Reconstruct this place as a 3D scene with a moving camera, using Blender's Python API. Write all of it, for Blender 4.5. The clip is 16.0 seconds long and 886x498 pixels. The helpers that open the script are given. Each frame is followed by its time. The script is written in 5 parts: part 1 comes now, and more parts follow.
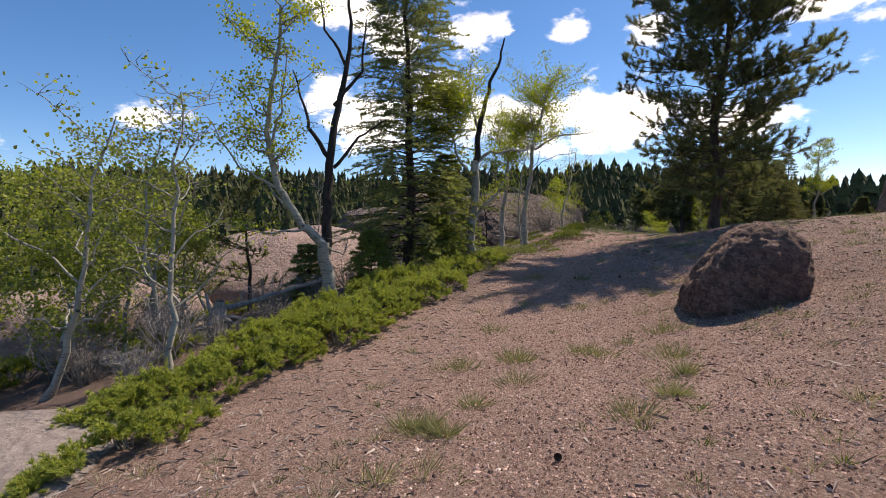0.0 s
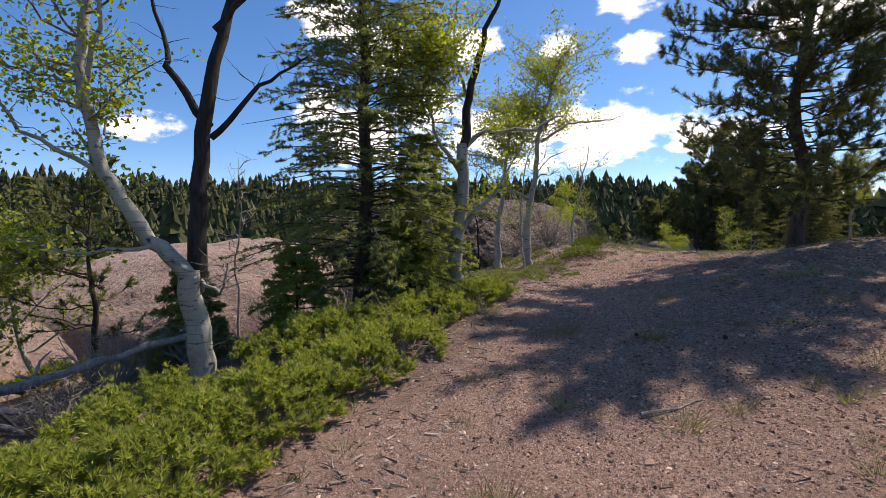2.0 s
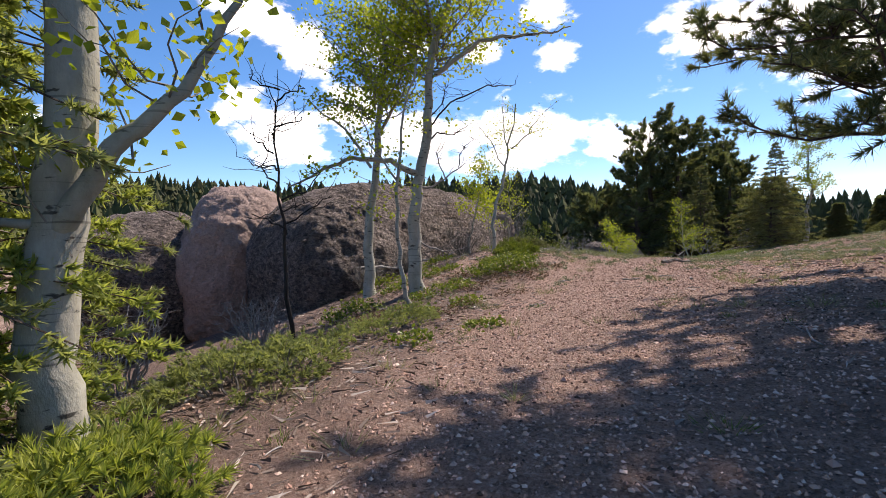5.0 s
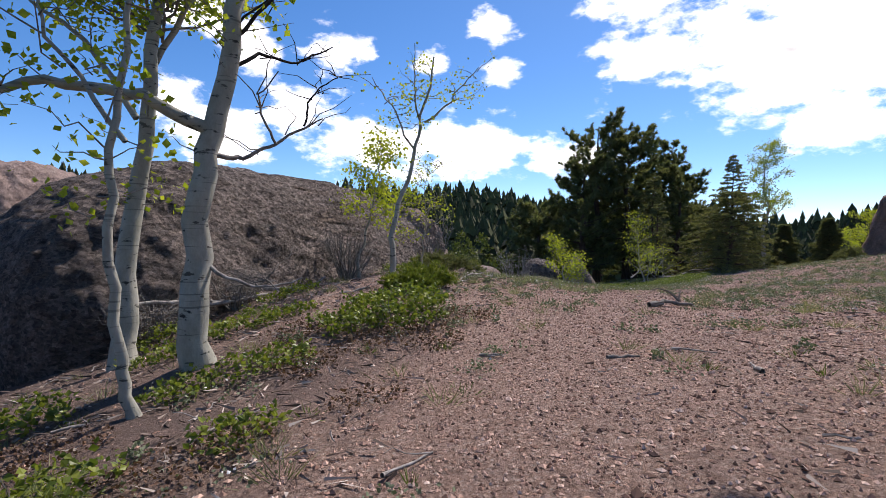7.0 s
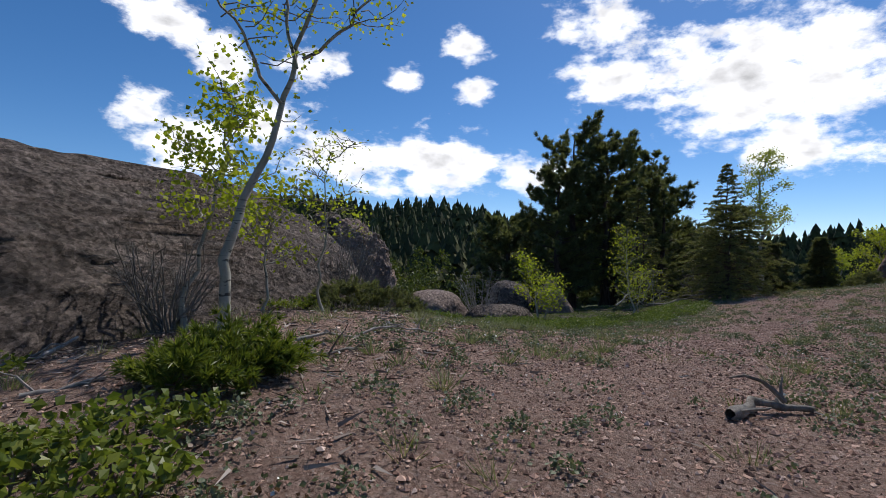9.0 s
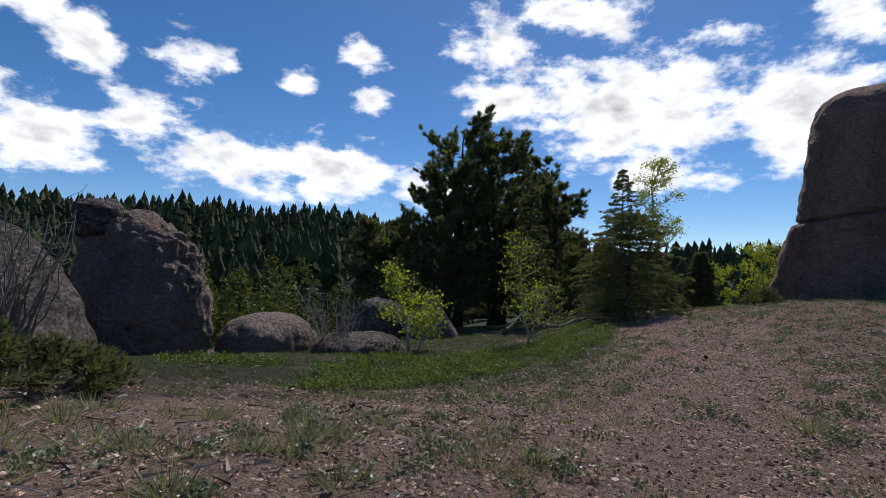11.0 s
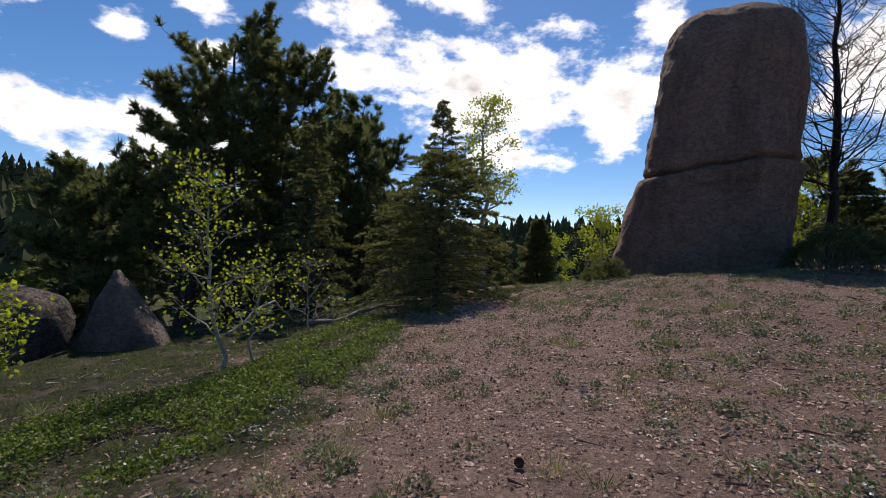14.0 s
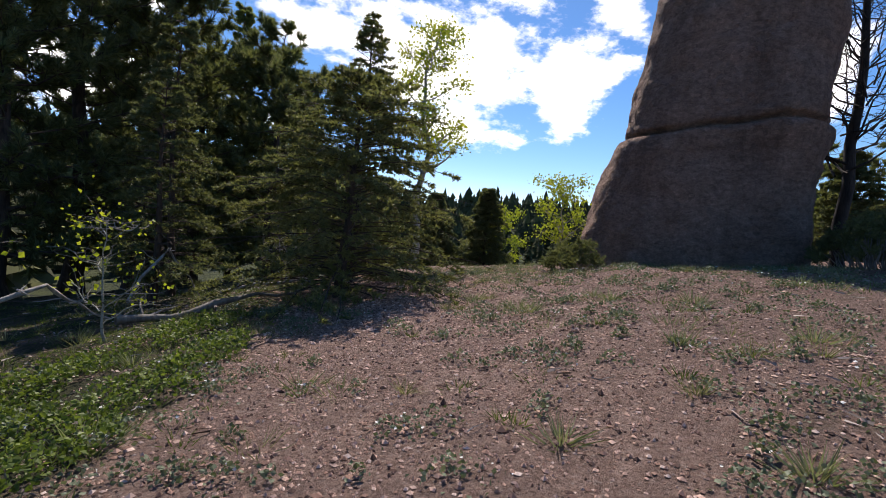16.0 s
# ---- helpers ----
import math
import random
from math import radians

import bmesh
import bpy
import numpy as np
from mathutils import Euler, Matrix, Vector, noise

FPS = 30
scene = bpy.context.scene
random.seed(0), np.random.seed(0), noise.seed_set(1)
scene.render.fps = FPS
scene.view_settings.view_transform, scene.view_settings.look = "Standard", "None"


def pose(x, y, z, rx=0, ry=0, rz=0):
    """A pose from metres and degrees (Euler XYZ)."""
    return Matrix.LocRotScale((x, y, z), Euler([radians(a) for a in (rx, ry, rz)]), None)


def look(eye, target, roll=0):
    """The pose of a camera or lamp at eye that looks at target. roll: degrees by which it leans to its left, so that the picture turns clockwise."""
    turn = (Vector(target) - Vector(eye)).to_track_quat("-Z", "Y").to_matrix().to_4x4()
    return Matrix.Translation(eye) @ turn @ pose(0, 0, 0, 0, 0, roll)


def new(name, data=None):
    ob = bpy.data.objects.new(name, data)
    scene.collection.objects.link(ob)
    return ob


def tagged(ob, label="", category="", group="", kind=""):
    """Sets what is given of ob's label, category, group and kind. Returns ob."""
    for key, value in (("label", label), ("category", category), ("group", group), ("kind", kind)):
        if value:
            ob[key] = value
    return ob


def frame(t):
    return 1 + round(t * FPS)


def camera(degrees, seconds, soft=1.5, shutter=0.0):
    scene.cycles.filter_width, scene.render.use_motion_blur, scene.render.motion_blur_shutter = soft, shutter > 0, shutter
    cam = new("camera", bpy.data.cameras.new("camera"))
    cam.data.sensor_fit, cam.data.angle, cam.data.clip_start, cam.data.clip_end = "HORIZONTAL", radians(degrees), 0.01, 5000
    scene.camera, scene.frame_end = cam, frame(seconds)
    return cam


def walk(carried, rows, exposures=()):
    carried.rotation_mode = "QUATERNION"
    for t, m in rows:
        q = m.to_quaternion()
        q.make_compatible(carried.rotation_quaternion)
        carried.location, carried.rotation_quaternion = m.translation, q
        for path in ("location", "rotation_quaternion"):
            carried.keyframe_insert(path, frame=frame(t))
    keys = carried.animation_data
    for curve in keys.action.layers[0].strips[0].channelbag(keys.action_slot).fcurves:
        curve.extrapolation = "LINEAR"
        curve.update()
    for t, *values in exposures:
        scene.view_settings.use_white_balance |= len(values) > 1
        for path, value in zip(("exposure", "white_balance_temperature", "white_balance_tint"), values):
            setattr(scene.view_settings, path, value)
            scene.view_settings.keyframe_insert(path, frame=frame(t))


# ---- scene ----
cam = camera(84.8, 16.0, 0.85)
PATH = [
    (0, (-0.33, -1.385, 1.693), (-0.351, 0.612, 1.574), -1.2),
    (0.5, (-0.28, -0.181, 1.703), (-0.289, 1.817, 1.625), -0.8),
    (1, (-0.22, 1.02, 1.715), (-0.223, 3.02, 1.688), -1.5),
    (1.5, (-0.137, 2.206, 1.711), (-0.131, 4.206, 1.68), -1.6),
    (2, (-0.007, 3.372, 1.679), (0.015, 5.37, 1.609), -0.8),
    (2.5, (0.22, 4.519, 1.643), (0.29, 6.515, 1.546), 0.2),
    (3, (0.54, 5.687, 1.607), (0.665, 7.678, 1.469), -0.5),
    (3.5, (0.901, 6.844, 1.58), (1.088, 8.829, 1.419), -1.0),
    (4, (1.252, 7.977, 1.57), (1.491, 9.956, 1.413), -0.6),
    (4.2, (1.396, 8.417, 1.573), (1.649, 10.396, 1.432), -0.7),
    (6.3, (3.211, 12.885, 1.698), (3.66, 14.834, 1.692), -0.5),
    (6.5, (3.393, 13.293, 1.7), (3.874, 15.234, 1.684), 0.3),
    (7, (3.864, 14.25, 1.707), (4.405, 16.175, 1.673), 0.3),
    (7.5, (4.326, 15.103, 1.741), (4.917, 17.014, 1.723), -0.0),
    (8, (4.757, 15.894, 1.776), (5.378, 17.795, 1.761), -0.1),
    (8.2, (4.934, 16.215, 1.783), (5.544, 18.12, 1.782), 0.1),
    (10.3, (6.981, 19.649, 1.865), (7.833, 21.456, 1.947), 1.2),
    (10.5, (7.231, 19.951, 1.868), (8.135, 21.733, 1.953), 0.6),
    (11, (7.99, 20.638, 1.873), (9.031, 22.344, 1.956), 1.5),
    (11.5, (8.864, 21.236, 1.865), (10.012, 22.872, 1.952), 1.0),
    (12, (9.808, 21.772, 1.847), (11.048, 23.339, 1.919), 1.1),
    (12.5, (10.759, 22.257, 1.817), (12.09, 23.75, 1.839), 1.3),
    (13, (11.653, 22.722, 1.795), (13.045, 24.157, 1.813), 1.8),
    (13.5, (12.483, 23.16, 1.776), (13.924, 24.547, 1.777), 1.5),
    (14, (13.284, 23.578, 1.768), (14.769, 24.917, 1.754), 1.4),
    (14.5, (14.063, 24.013, 1.76), (15.596, 25.297, 1.723), 2.4),
    (15, (14.787, 24.477, 1.741), (16.353, 25.718, 1.673), 3.8),
    (15.5, (15.466, 24.921, 1.731), (17.06, 26.124, 1.627), 4.2),
    (16, (16.102, 25.336, 1.722), (17.724, 26.5, 1.601), 4.5),
]
walk(cam, [(t, look(eye, target, roll)) for t, eye, target, roll in PATH],
     [(0.0, 0.28, 7500, 19), (1.5, 0.25, 7200, 20), (3.0, 0.55, 7700, 20), (4.2, 0.6, 7600, 20), (6.3, 0.4, 6750, 18), (7.0, 0.28, 6650, 18), (8.2, -0.15, 6500, 14), (10.3, -0.5, 6350, 12), (12.0, -0.5, 6550, 14), (14.0, -0.25, 6900, 16), (15.0, -0.1, 6900, 17), (16.0, 0.2, 6850, 17)])

# ---------------------------------------------------------------- light
SUN_AZ, SUN_EL = 50.0, 54.0


def make_world():
    world = bpy.data.worlds.new("sky")
    scene.world = world
    world.use_nodes = True
    nt = world.node_tree
    nt.nodes.clear()

    def math_node(op, a, b=None, c=None):
        n = nt.nodes.new("ShaderNodeMath")
        n.operation = op
        for i, v in enumerate((a, b, c)):
            if v is None:
                continue
            if isinstance(v, (int, float)):
                n.inputs[i].default_value = v
            else:
                nt.links.new(v, n.inputs[i])
        return n.outputs[0]

    tc = nt.nodes.new("ShaderNodeTexCoord")
    sep = nt.nodes.new("ShaderNodeSeparateXYZ")
    nt.links.new(tc.outputs["Generated"], sep.inputs[0])
    x, y, z = sep.outputs
    # ragged edges: two scales of noise laid over the dome
    warp = nt.nodes.new("ShaderNodeTexNoise")
    warp.inputs["Scale"].default_value, warp.inputs["Detail"].default_value = 10.0, 10.0
    warp.inputs["Roughness"].default_value = 0.62
    stretch = nt.nodes.new("ShaderNodeMapping")
    stretch.inputs["Scale"].default_value = (1, 1, 1.9)
    nt.links.new(tc.outputs["Generated"], stretch.inputs["Vector"])
    nt.links.new(stretch.outputs[0], warp.inputs["Vector"])
    az = math_node("MULTIPLY", math_node("ARCTAN2", x, y), 57.29578)
    el = math_node("MULTIPLY", math_node("ARCSINE", z), 57.29578)
    best = None
    for a, e, ra, re in CLOUDS:
        da = math_node("DIVIDE", math_node("SUBTRACT", az, a), ra)
        de = math_node("DIVIDE", math_node("SUBTRACT", el, e), re)
        d = math_node("SUBTRACT", 1.0, math_node("SQRT", math_node("ADD", math_node("MULTIPLY", da, da), math_node("MULTIPLY", de, de))))
        best = d if best is None else math_node("SMOOTH_MAX", best, d, 0.25)
    # scattered cloud over the rest of the sky, away from the part walked towards
    wide = nt.nodes.new("ShaderNodeTexNoise")
    wide.inputs["Scale"].default_value, wide.inputs["Detail"].default_value = 2.6, 3.0
    nt.links.new(stretch.outputs[0], wide.inputs["Vector"])
    rest = math_node("SUBTRACT", math_node("MULTIPLY", wide.outputs["Fac"], 3.0), 1.95)
    behind = math_node("MULTIPLY_ADD", math_node("MULTIPLY", y, -1.0), 2.0, -0.6)
    rest = math_node("MINIMUM", rest, behind)
    best = math_node("MAXIMUM", math_node("MAXIMUM", best, -1.2), rest)
    dens = math_node("ADD", best, math_node("MULTIPLY", math_node("SUBTRACT", warp.outputs["Fac"], 0.5), 3.0))
    mask = nt.nodes.new("ShaderNodeMapRange")
    mask.interpolation_type = "SMOOTHSTEP"
    mask.inputs["From Min"].default_value, mask.inputs["From Max"].default_value = 0.06, 0.7
    nt.links.new(dens, mask.inputs["Value"])
    shade = nt.nodes.new("ShaderNodeMapRange")
    shade.inputs["From Min"].default_value, shade.inputs["From Max"].default_value = 0.5, 2.0
    shade.inputs["To Min"].default_value, shade.inputs["To Max"].default_value = 1.0, 0.42
    lump = nt.nodes.new("ShaderNodeTexNoise")
    lump.inputs["Scale"].default_value, lump.inputs["Detail"].default_value = 16.0, 5.0
    nt.links.new(stretch.outputs[0], lump.inputs["Vector"])
    nt.links.new(math_node("ADD", dens, math_node("MULTIPLY_ADD", lump.outputs["Fac"], 3.0, -1.4)), shade.inputs["Value"])
    tone = nt.nodes.new("ShaderNodeCombineColor")
    nt.links.new(math_node("MULTIPLY", shade.outputs[0], 0.98), tone.inputs[0])
    nt.links.new(math_node("MULTIPLY", shade.outputs[0], 0.99), tone.inputs[1])
    nt.links.new(shade.outputs[0], tone.inputs[2])

    sky = nt.nodes.new("ShaderNodeTexSky")
    sky.sky_type, sky.sun_disc = "NISHITA", False
    sky.sun_elevation, sky.sun_rotation = radians(SUN_EL), radians(SUN_AZ)
    sky.altitude, sky.air_density, sky.dust_density, sky.ozone_density = 2700, 1.0, 1.6, 3.0
    bg = nt.nodes.new("ShaderNodeBackground")
    bg.inputs["Strength"].default_value = SKY
    deep = nt.nodes.new("ShaderNodeHueSaturation")
    deep.inputs["Saturation"].default_value = 1.25
    nt.links.new(sky.outputs[0], deep.inputs["Color"])
    nt.links.new(deep.outputs[0], bg.inputs["Color"])
    cl = nt.nodes.new("ShaderNodeBackground")
    cl.inputs["Strength"].default_value = CLOUD
    nt.links.new(tone.outputs[0], cl.inputs["Color"])
    mix = nt.nodes.new("ShaderNodeMixShader")
    nt.links.new(mask.outputs[0], mix.inputs[0])
    nt.links.new(bg.outputs[0], mix.inputs[1])
    nt.links.new(cl.outputs[0], mix.inputs[2])
    out = nt.nodes.new("ShaderNodeOutputWorld")
    nt.links.new(mix.outputs[0], out.inputs[0])


SKY, CLOUD = 0.145, 1.75
# cloud banks: azimuth, height above the horizon, half width, half height (degrees)
CLOUDS = [
    (-8.8, 11.3, 5.8, 4.2), (-1.1, 14.4, 6.4, 3.4), (8.6, 11.2, 10.5, 4.4), (19.0, 11.1, 9.0, 4.4), (21.8, 23.5, 3.6, 2.1), (23.1, 18.8, 3.0, 1.8),
    (13.9, 20.1, 2.7, 1.7), (2.7, 20.7, 4.2, 3.0), (-6.0, 20.6, 3.4, 3.3), (37.2, 25.8, 6.2, 3.3), (53.2, 17.9, 18.5, 7.2), (38.7, 19.6, 7.2, 3.2),
    (67.1, 17.5, 7.0, 5.2), (55.0, 11.2, 9.0, 3.6), (46.0, 27.6, 9.6, 2.4), (67.3, 12.5, 4.6, 3.2), (71.4, 23.0, 3.6, 2.8), (90.0, 16.0, 5.0, 6.5),
    (-32.1, 10.8, 3.6, 1.8), (-11.2, 22.8, 5.6, 2.6), (-13.5, 14.2, 3.8, 2.8), (4.9, 21.2, 3.4, 1.9), (-48, 8, 5, 1.6), (30.0, 9.0, 7.0, 2.6),
]
make_world()
sun = new("sun", bpy.data.lights.new("sun", "SUN"))
sun.data.energy, sun.data.angle, sun.data.color = 4.9, radians(0.6), (1.0, 0.955, 0.88)
sun.matrix_world = look((0, 0, 0), (-math.sin(radians(SUN_AZ)) * math.cos(radians(SUN_EL)), -math.cos(radians(SUN_AZ)) * math.cos(radians(SUN_EL)), -math.sin(radians(SUN_EL))))

# ---------------------------------------------------------------- materials


class Mat:
    """A node material under construction."""

    def __init__(self, name, rough=0.85):
        self.m = bpy.data.materials.new(name)
        self.m.use_nodes = True
        self.nt = self.m.node_tree
        self.bsdf = self.nt.nodes["Principled BSDF"]
        self.bsdf.inputs["Roughness"].default_value = rough
        self.bsdf.inputs["Specular IOR Level"].default_value = 0.25
        self.co = self.nt.nodes.new("ShaderNodeTexCoord").outputs["Object"]

    def node(self, kind):
        return self.nt.nodes.new(kind)

    def link(self, a, b):
        self.nt.links.new(a, b)

    def noise(self, scale, detail=4.0, rough=0.6, stretch=None, dist=0.0):
        n = self.node("ShaderNodeTexNoise")
        n.inputs["Scale"].default_value, n.inputs["Detail"].default_value = scale, detail
        n.inputs["Roughness"].default_value, n.inputs["Distortion"].default_value = rough, dist
        self.link(self.scaled(stretch), n.inputs["Vector"])
        return n.outputs["Fac"]

    def scaled(self, stretch):
        if not stretch:
            return self.co
        mp = self.node("ShaderNodeMapping")
        mp.inputs["Scale"].default_value = stretch
        self.link(self.co, mp.inputs["Vector"])
        return mp.outputs[0]

    def voronoi(self, scale, out="Distance", feature="F1", stretch=None):
        n = self.node("ShaderNodeTexVoronoi")
        n.feature = feature
        n.inputs["Scale"].default_value = scale
        self.link(self.scaled(stretch), n.inputs["Vector"])
        return n.outputs[out]

    def ramp(self, fac, stops):
        n = self.node("ShaderNodeValToRGB")
        els = n.color_ramp.elements
        while len(els) < len(stops):
            els.new(0.5)
        for e, (p, c) in zip(els, stops):
            e.position, e.color = p, (*c, 1)
        self.link(fac, n.inputs[0])
        return n.outputs[0]

    def fit(self, v, lo, hi, a=0.0, b=1.0):
        n = self.node("ShaderNodeMapRange")
        n.inputs["From Min"].default_value, n.inputs["From Max"].default_value = lo, hi
        n.inputs["To Min"].default_value, n.inputs["To Max"].default_value = a, b
        self.link(v, n.inputs["Value"])
        return n.outputs[0]

    def mix(self, fac, a, b, blend="MIX"):
        n = self.node("ShaderNodeMix")
        n.data_type, n.blend_type = "RGBA", blend
        for i, v in ((0, fac), (6, a), (7, b)):
            if isinstance(v, (int, float)):
                n.inputs[i].default_value = v
            elif isinstance(v, tuple):
                n.inputs[i].default_value = (*v, 1)
            else:
                self.link(v, n.inputs[i])
        return n.outputs[2]

    def mul(self, a, b):
        n = self.node("ShaderNodeMath")
        n.operation = "MULTIPLY"
        for i, v in enumerate((a, b)):
            if isinstance(v, (int, float)):
                n.inputs[i].default_value = v
            else:
                self.link(v, n.inputs[i])
        return n.outputs[0]

    def add(self, a, b):
        o = self.mul(a, b)
        o.node.operation = "ADD"
        return o

    def attr(self, name):
        n = self.node("ShaderNodeAttribute")
        n.attribute_name = name
        return n.outputs["Fac"]

    def island(self):
        return self.node("ShaderNodeNewGeometry").outputs["Random Per Island"]

    def color(self, c):
        if isinstance(c, tuple):
            self.bsdf.inputs["Base Color"].default_value = (*c, 1)
        else:
            self.link(c, self.bsdf.inputs["Base Color"])

    def bump(self, h, strength=0.5, distance=0.02):
        n = self.node("ShaderNodeBump")
        n.inputs["Strength"].default_value, n.inputs["Distance"].default_value = strength, distance
        self.link(h, n.inputs["Height"])
        self.link(n.outputs[0], self.bsdf.inputs["Normal"])

    def sheer(self, c, share):
        """Lets light through a leaf."""
        t = self.node("ShaderNodeBsdfTranslucent")
        if isinstance(c, tuple):
            t.inputs[0].default_value = (*c, 1)
        else:
            self.link(c, t.inputs[0])
        mx = self.node("ShaderNodeMixShader")
        mx.inputs[0].default_value = share
        out = self.nt.nodes["Material Output"]
        self.link(self.bsdf.outputs[0], mx.inputs[1])
        self.link(t.outputs[0], mx.inputs[2])
        self.link(mx.outputs[0], out.inputs[0])


def ground_material():
    m = Mat("ground", 0.95)
    grit = m.voronoi(42, "Color")
    sep = m.node("ShaderNodeSeparateColor")
    m.link(grit, sep.inputs[0])
    stones = m.ramp(sep.outputs[0], [(0.0, (0.30, 0.19, 0.145)), (0.35, (0.56, 0.375, 0.295)), (0.7, (0.67, 0.465, 0.375)), (1.0, (0.76, 0.61, 0.52))])
    fine = m.ramp(m.noise(170, 5, 0.75), [(0.3, (0.38, 0.25, 0.195)), (0.7, (0.68, 0.485, 0.395))])
    base = m.mix(m.fit(m.noise(3.0, 6, 0.7), 0.35, 0.65), stones, fine)
    for size, share in ((38, 0.55), (66, 0.6)):
        cell = m.node("ShaderNodeSeparateColor")
        m.link(m.voronoi(size, "Color"), cell.inputs[0])
        chip = m.ramp(cell.outputs[1], [(0.0, (0.09, 0.05, 0.036)), (0.3, (0.34, 0.20, 0.145)), (0.75, (0.62, 0.40, 0.305)), (0.95, (0.76, 0.57, 0.46)), (1.0, (0.8, 0.70, 0.61))])
        base = m.mix(m.mul(m.fit(m.noise(9, 5, 0.8), 0.35, 0.55), share), base, chip)
    base = m.mix(m.mul(m.fit(m.noise(0.55, 4, 0.6), 0.42, 0.7), 0.35), base, (0.30, 0.20, 0.16))
    # darker soil tone; on the trail's far stretch it also paints in cloud shade
    soil_shade = m.ramp(m.noise(45, 7, 0.85), [(0.32, (0.075, 0.048, 0.038)), (0.5, (0.26, 0.17, 0.135)), (0.72, (0.47, 0.325, 0.265))])
    earth_shade = m.fit(m.add(m.attr("earth_shade"), m.mul(m.add(m.noise(4.5, 7, 0.8), -0.5), 1.7)), 0.25, 0.75)
    base = m.mix(m.mul(earth_shade, 0.8), base, soil_shade)
    base = m.mix(m.fit(m.noise(48, 7, 0.85), 0.52, 0.62, 0.0, 0.8), base, (0.10, 0.062, 0.048))
    base = m.mix(m.fit(m.noise(62, 7, 0.85), 0.60, 0.70, 0.0, 0.8), base, (0.66, 0.53, 0.46))
    litter = m.ramp(m.noise(60, 6, 0.8, (1, 1, 1)), [(0.3, (0.06, 0.042, 0.033)), (0.5, (0.20, 0.14, 0.115)), (0.7, (0.45, 0.34, 0.29))])
    lit = m.fit(m.add(m.attr("litter"), m.mul(m.add(m.noise(3.3, 8, 0.85), -0.5), 2.2)), 0.1, 0.8)
    base = m.mix(m.mul(lit, 0.92), base, litter)
    turf = m.ramp(m.noise(35, 6, 0.8), [(0.3, (0.025, 0.026, 0.014)), (0.6, (0.07, 0.075, 0.03)), (0.85, (0.20, 0.16, 0.10))])
    gr = m.fit(m.add(m.attr("turf"), m.mul(m.add(m.noise(1.6, 6, 0.75), -0.5), 1.6)), 0.35, 0.7)
    base = m.mix(gr, base, turf)
    wood = m.ramp(m.noise(0.9, 5, 0.7), [(0.35, (0.03, 0.04, 0.018)), (0.65, (0.07, 0.085, 0.03))])
    base = m.mix(m.attr("wood"), base, wood)
    m.color(base)
    m.bump(m.add(m.noise(18, 8, 0.85), m.mul(m.noise(70, 5, 0.85), 0.9)), 1.0, 0.075)
    return m.m


def rock_material(name, light, dark, stain, bump=0.06, lichen=0.25, flake=0.3):
    m = Mat(name, 0.92)
    pock = m.voronoi(9, "Distance")
    base = m.ramp(m.noise(14, 8, 0.75), [(0.32, dark), (0.62, light)])
    base = m.mix(m.fit(m.noise(1.1, 6, 0.7, (1, 1, 0.45), 0.6), 0.45, 0.7), base, stain)
    base = m.mix(m.fit(m.noise(0.9, 7, 0.75, (1, 1, 0.22), 1.2), 0.5, 0.68, 0.0, 0.65), base, tuple(v * 0.55 for v in dark))
    base = m.mix(m.fit(m.noise(2.2, 7, 0.8), 0.54, 0.7, 0.0, 0.5), base, tuple(min(1, v * 1.25) for v in light))
    base = m.mix(m.mul(m.fit(m.noise(3.4, 6, 0.8), 0.52, 0.68), lichen), base, (0.36, 0.36, 0.33))
    scale = m.fit(m.noise(5.5, 9, 0.85, (1, 1, 2.2), 0.8), 0.50, 0.62)
    base = m.mix(m.mul(scale, 0.55), base, tuple(v * 0.45 for v in dark))
    base = m.mix(m.fit(m.noise(24, 9, 0.85), 0.54, 0.72, 0.0, 0.7), base, tuple(v * 0.4 for v in dark))
    base = m.mix(m.mul(m.fit(m.voronoi(70, "Distance"), 0.0, 0.6), 0.4), base, (0.13, 0.10, 0.085), "MIX")
    for size in (11, 27):
        cell = m.node("ShaderNodeSeparateColor")
        m.link(m.voronoi(size, "Color", stretch=(1, 1, 1.5)), cell.inputs[0])
        base = m.mix(flake, base, m.ramp(cell.outputs[0], [(0.0, (0.30, 0.29, 0.28)), (0.45, (0.85, 0.83, 0.82)), (1.0, (1.3, 1.27, 1.23))]), "MULTIPLY")
    m.color(base)
    m.bump(m.add(m.mul(pock, 0.6), m.add(m.noise(5, 9, 0.8), m.mul(m.noise(34, 6, 0.8), 0.5))), 1.0, bump * 1.6)
    return m.m


def bark_material(name, a, b, knots=None, scale=14.0, stretch=(1, 1, 0.2), bump=0.02):
    m = Mat(name, 0.85)
    base = m.ramp(m.noise(scale, 6, 0.7, stretch), [(0.35, a), (0.65, b)])
    if knots:
        eye = m.fit(m.noise(7, 3, 0.6, (1, 1, 2.6)), 0.60, 0.66)
        base = m.mix(eye, base, knots)
        ring = m.fit(m.noise(5, 2, 0.5, (0.25, 0.25, 9)), 0.62, 0.66, 0.0, 0.55)
        base = m.mix(ring, base, knots)
        base = m.mix(m.mul(m.fit(m.noise(1.3, 4, 0.6), 0.45, 0.7), 0.5), base, (0.36, 0.38, 0.30))
    m.color(base)
    m.bump(m.noise(scale * 1.5, 5, 0.7, stretch), 0.8, bump)
    return m.m


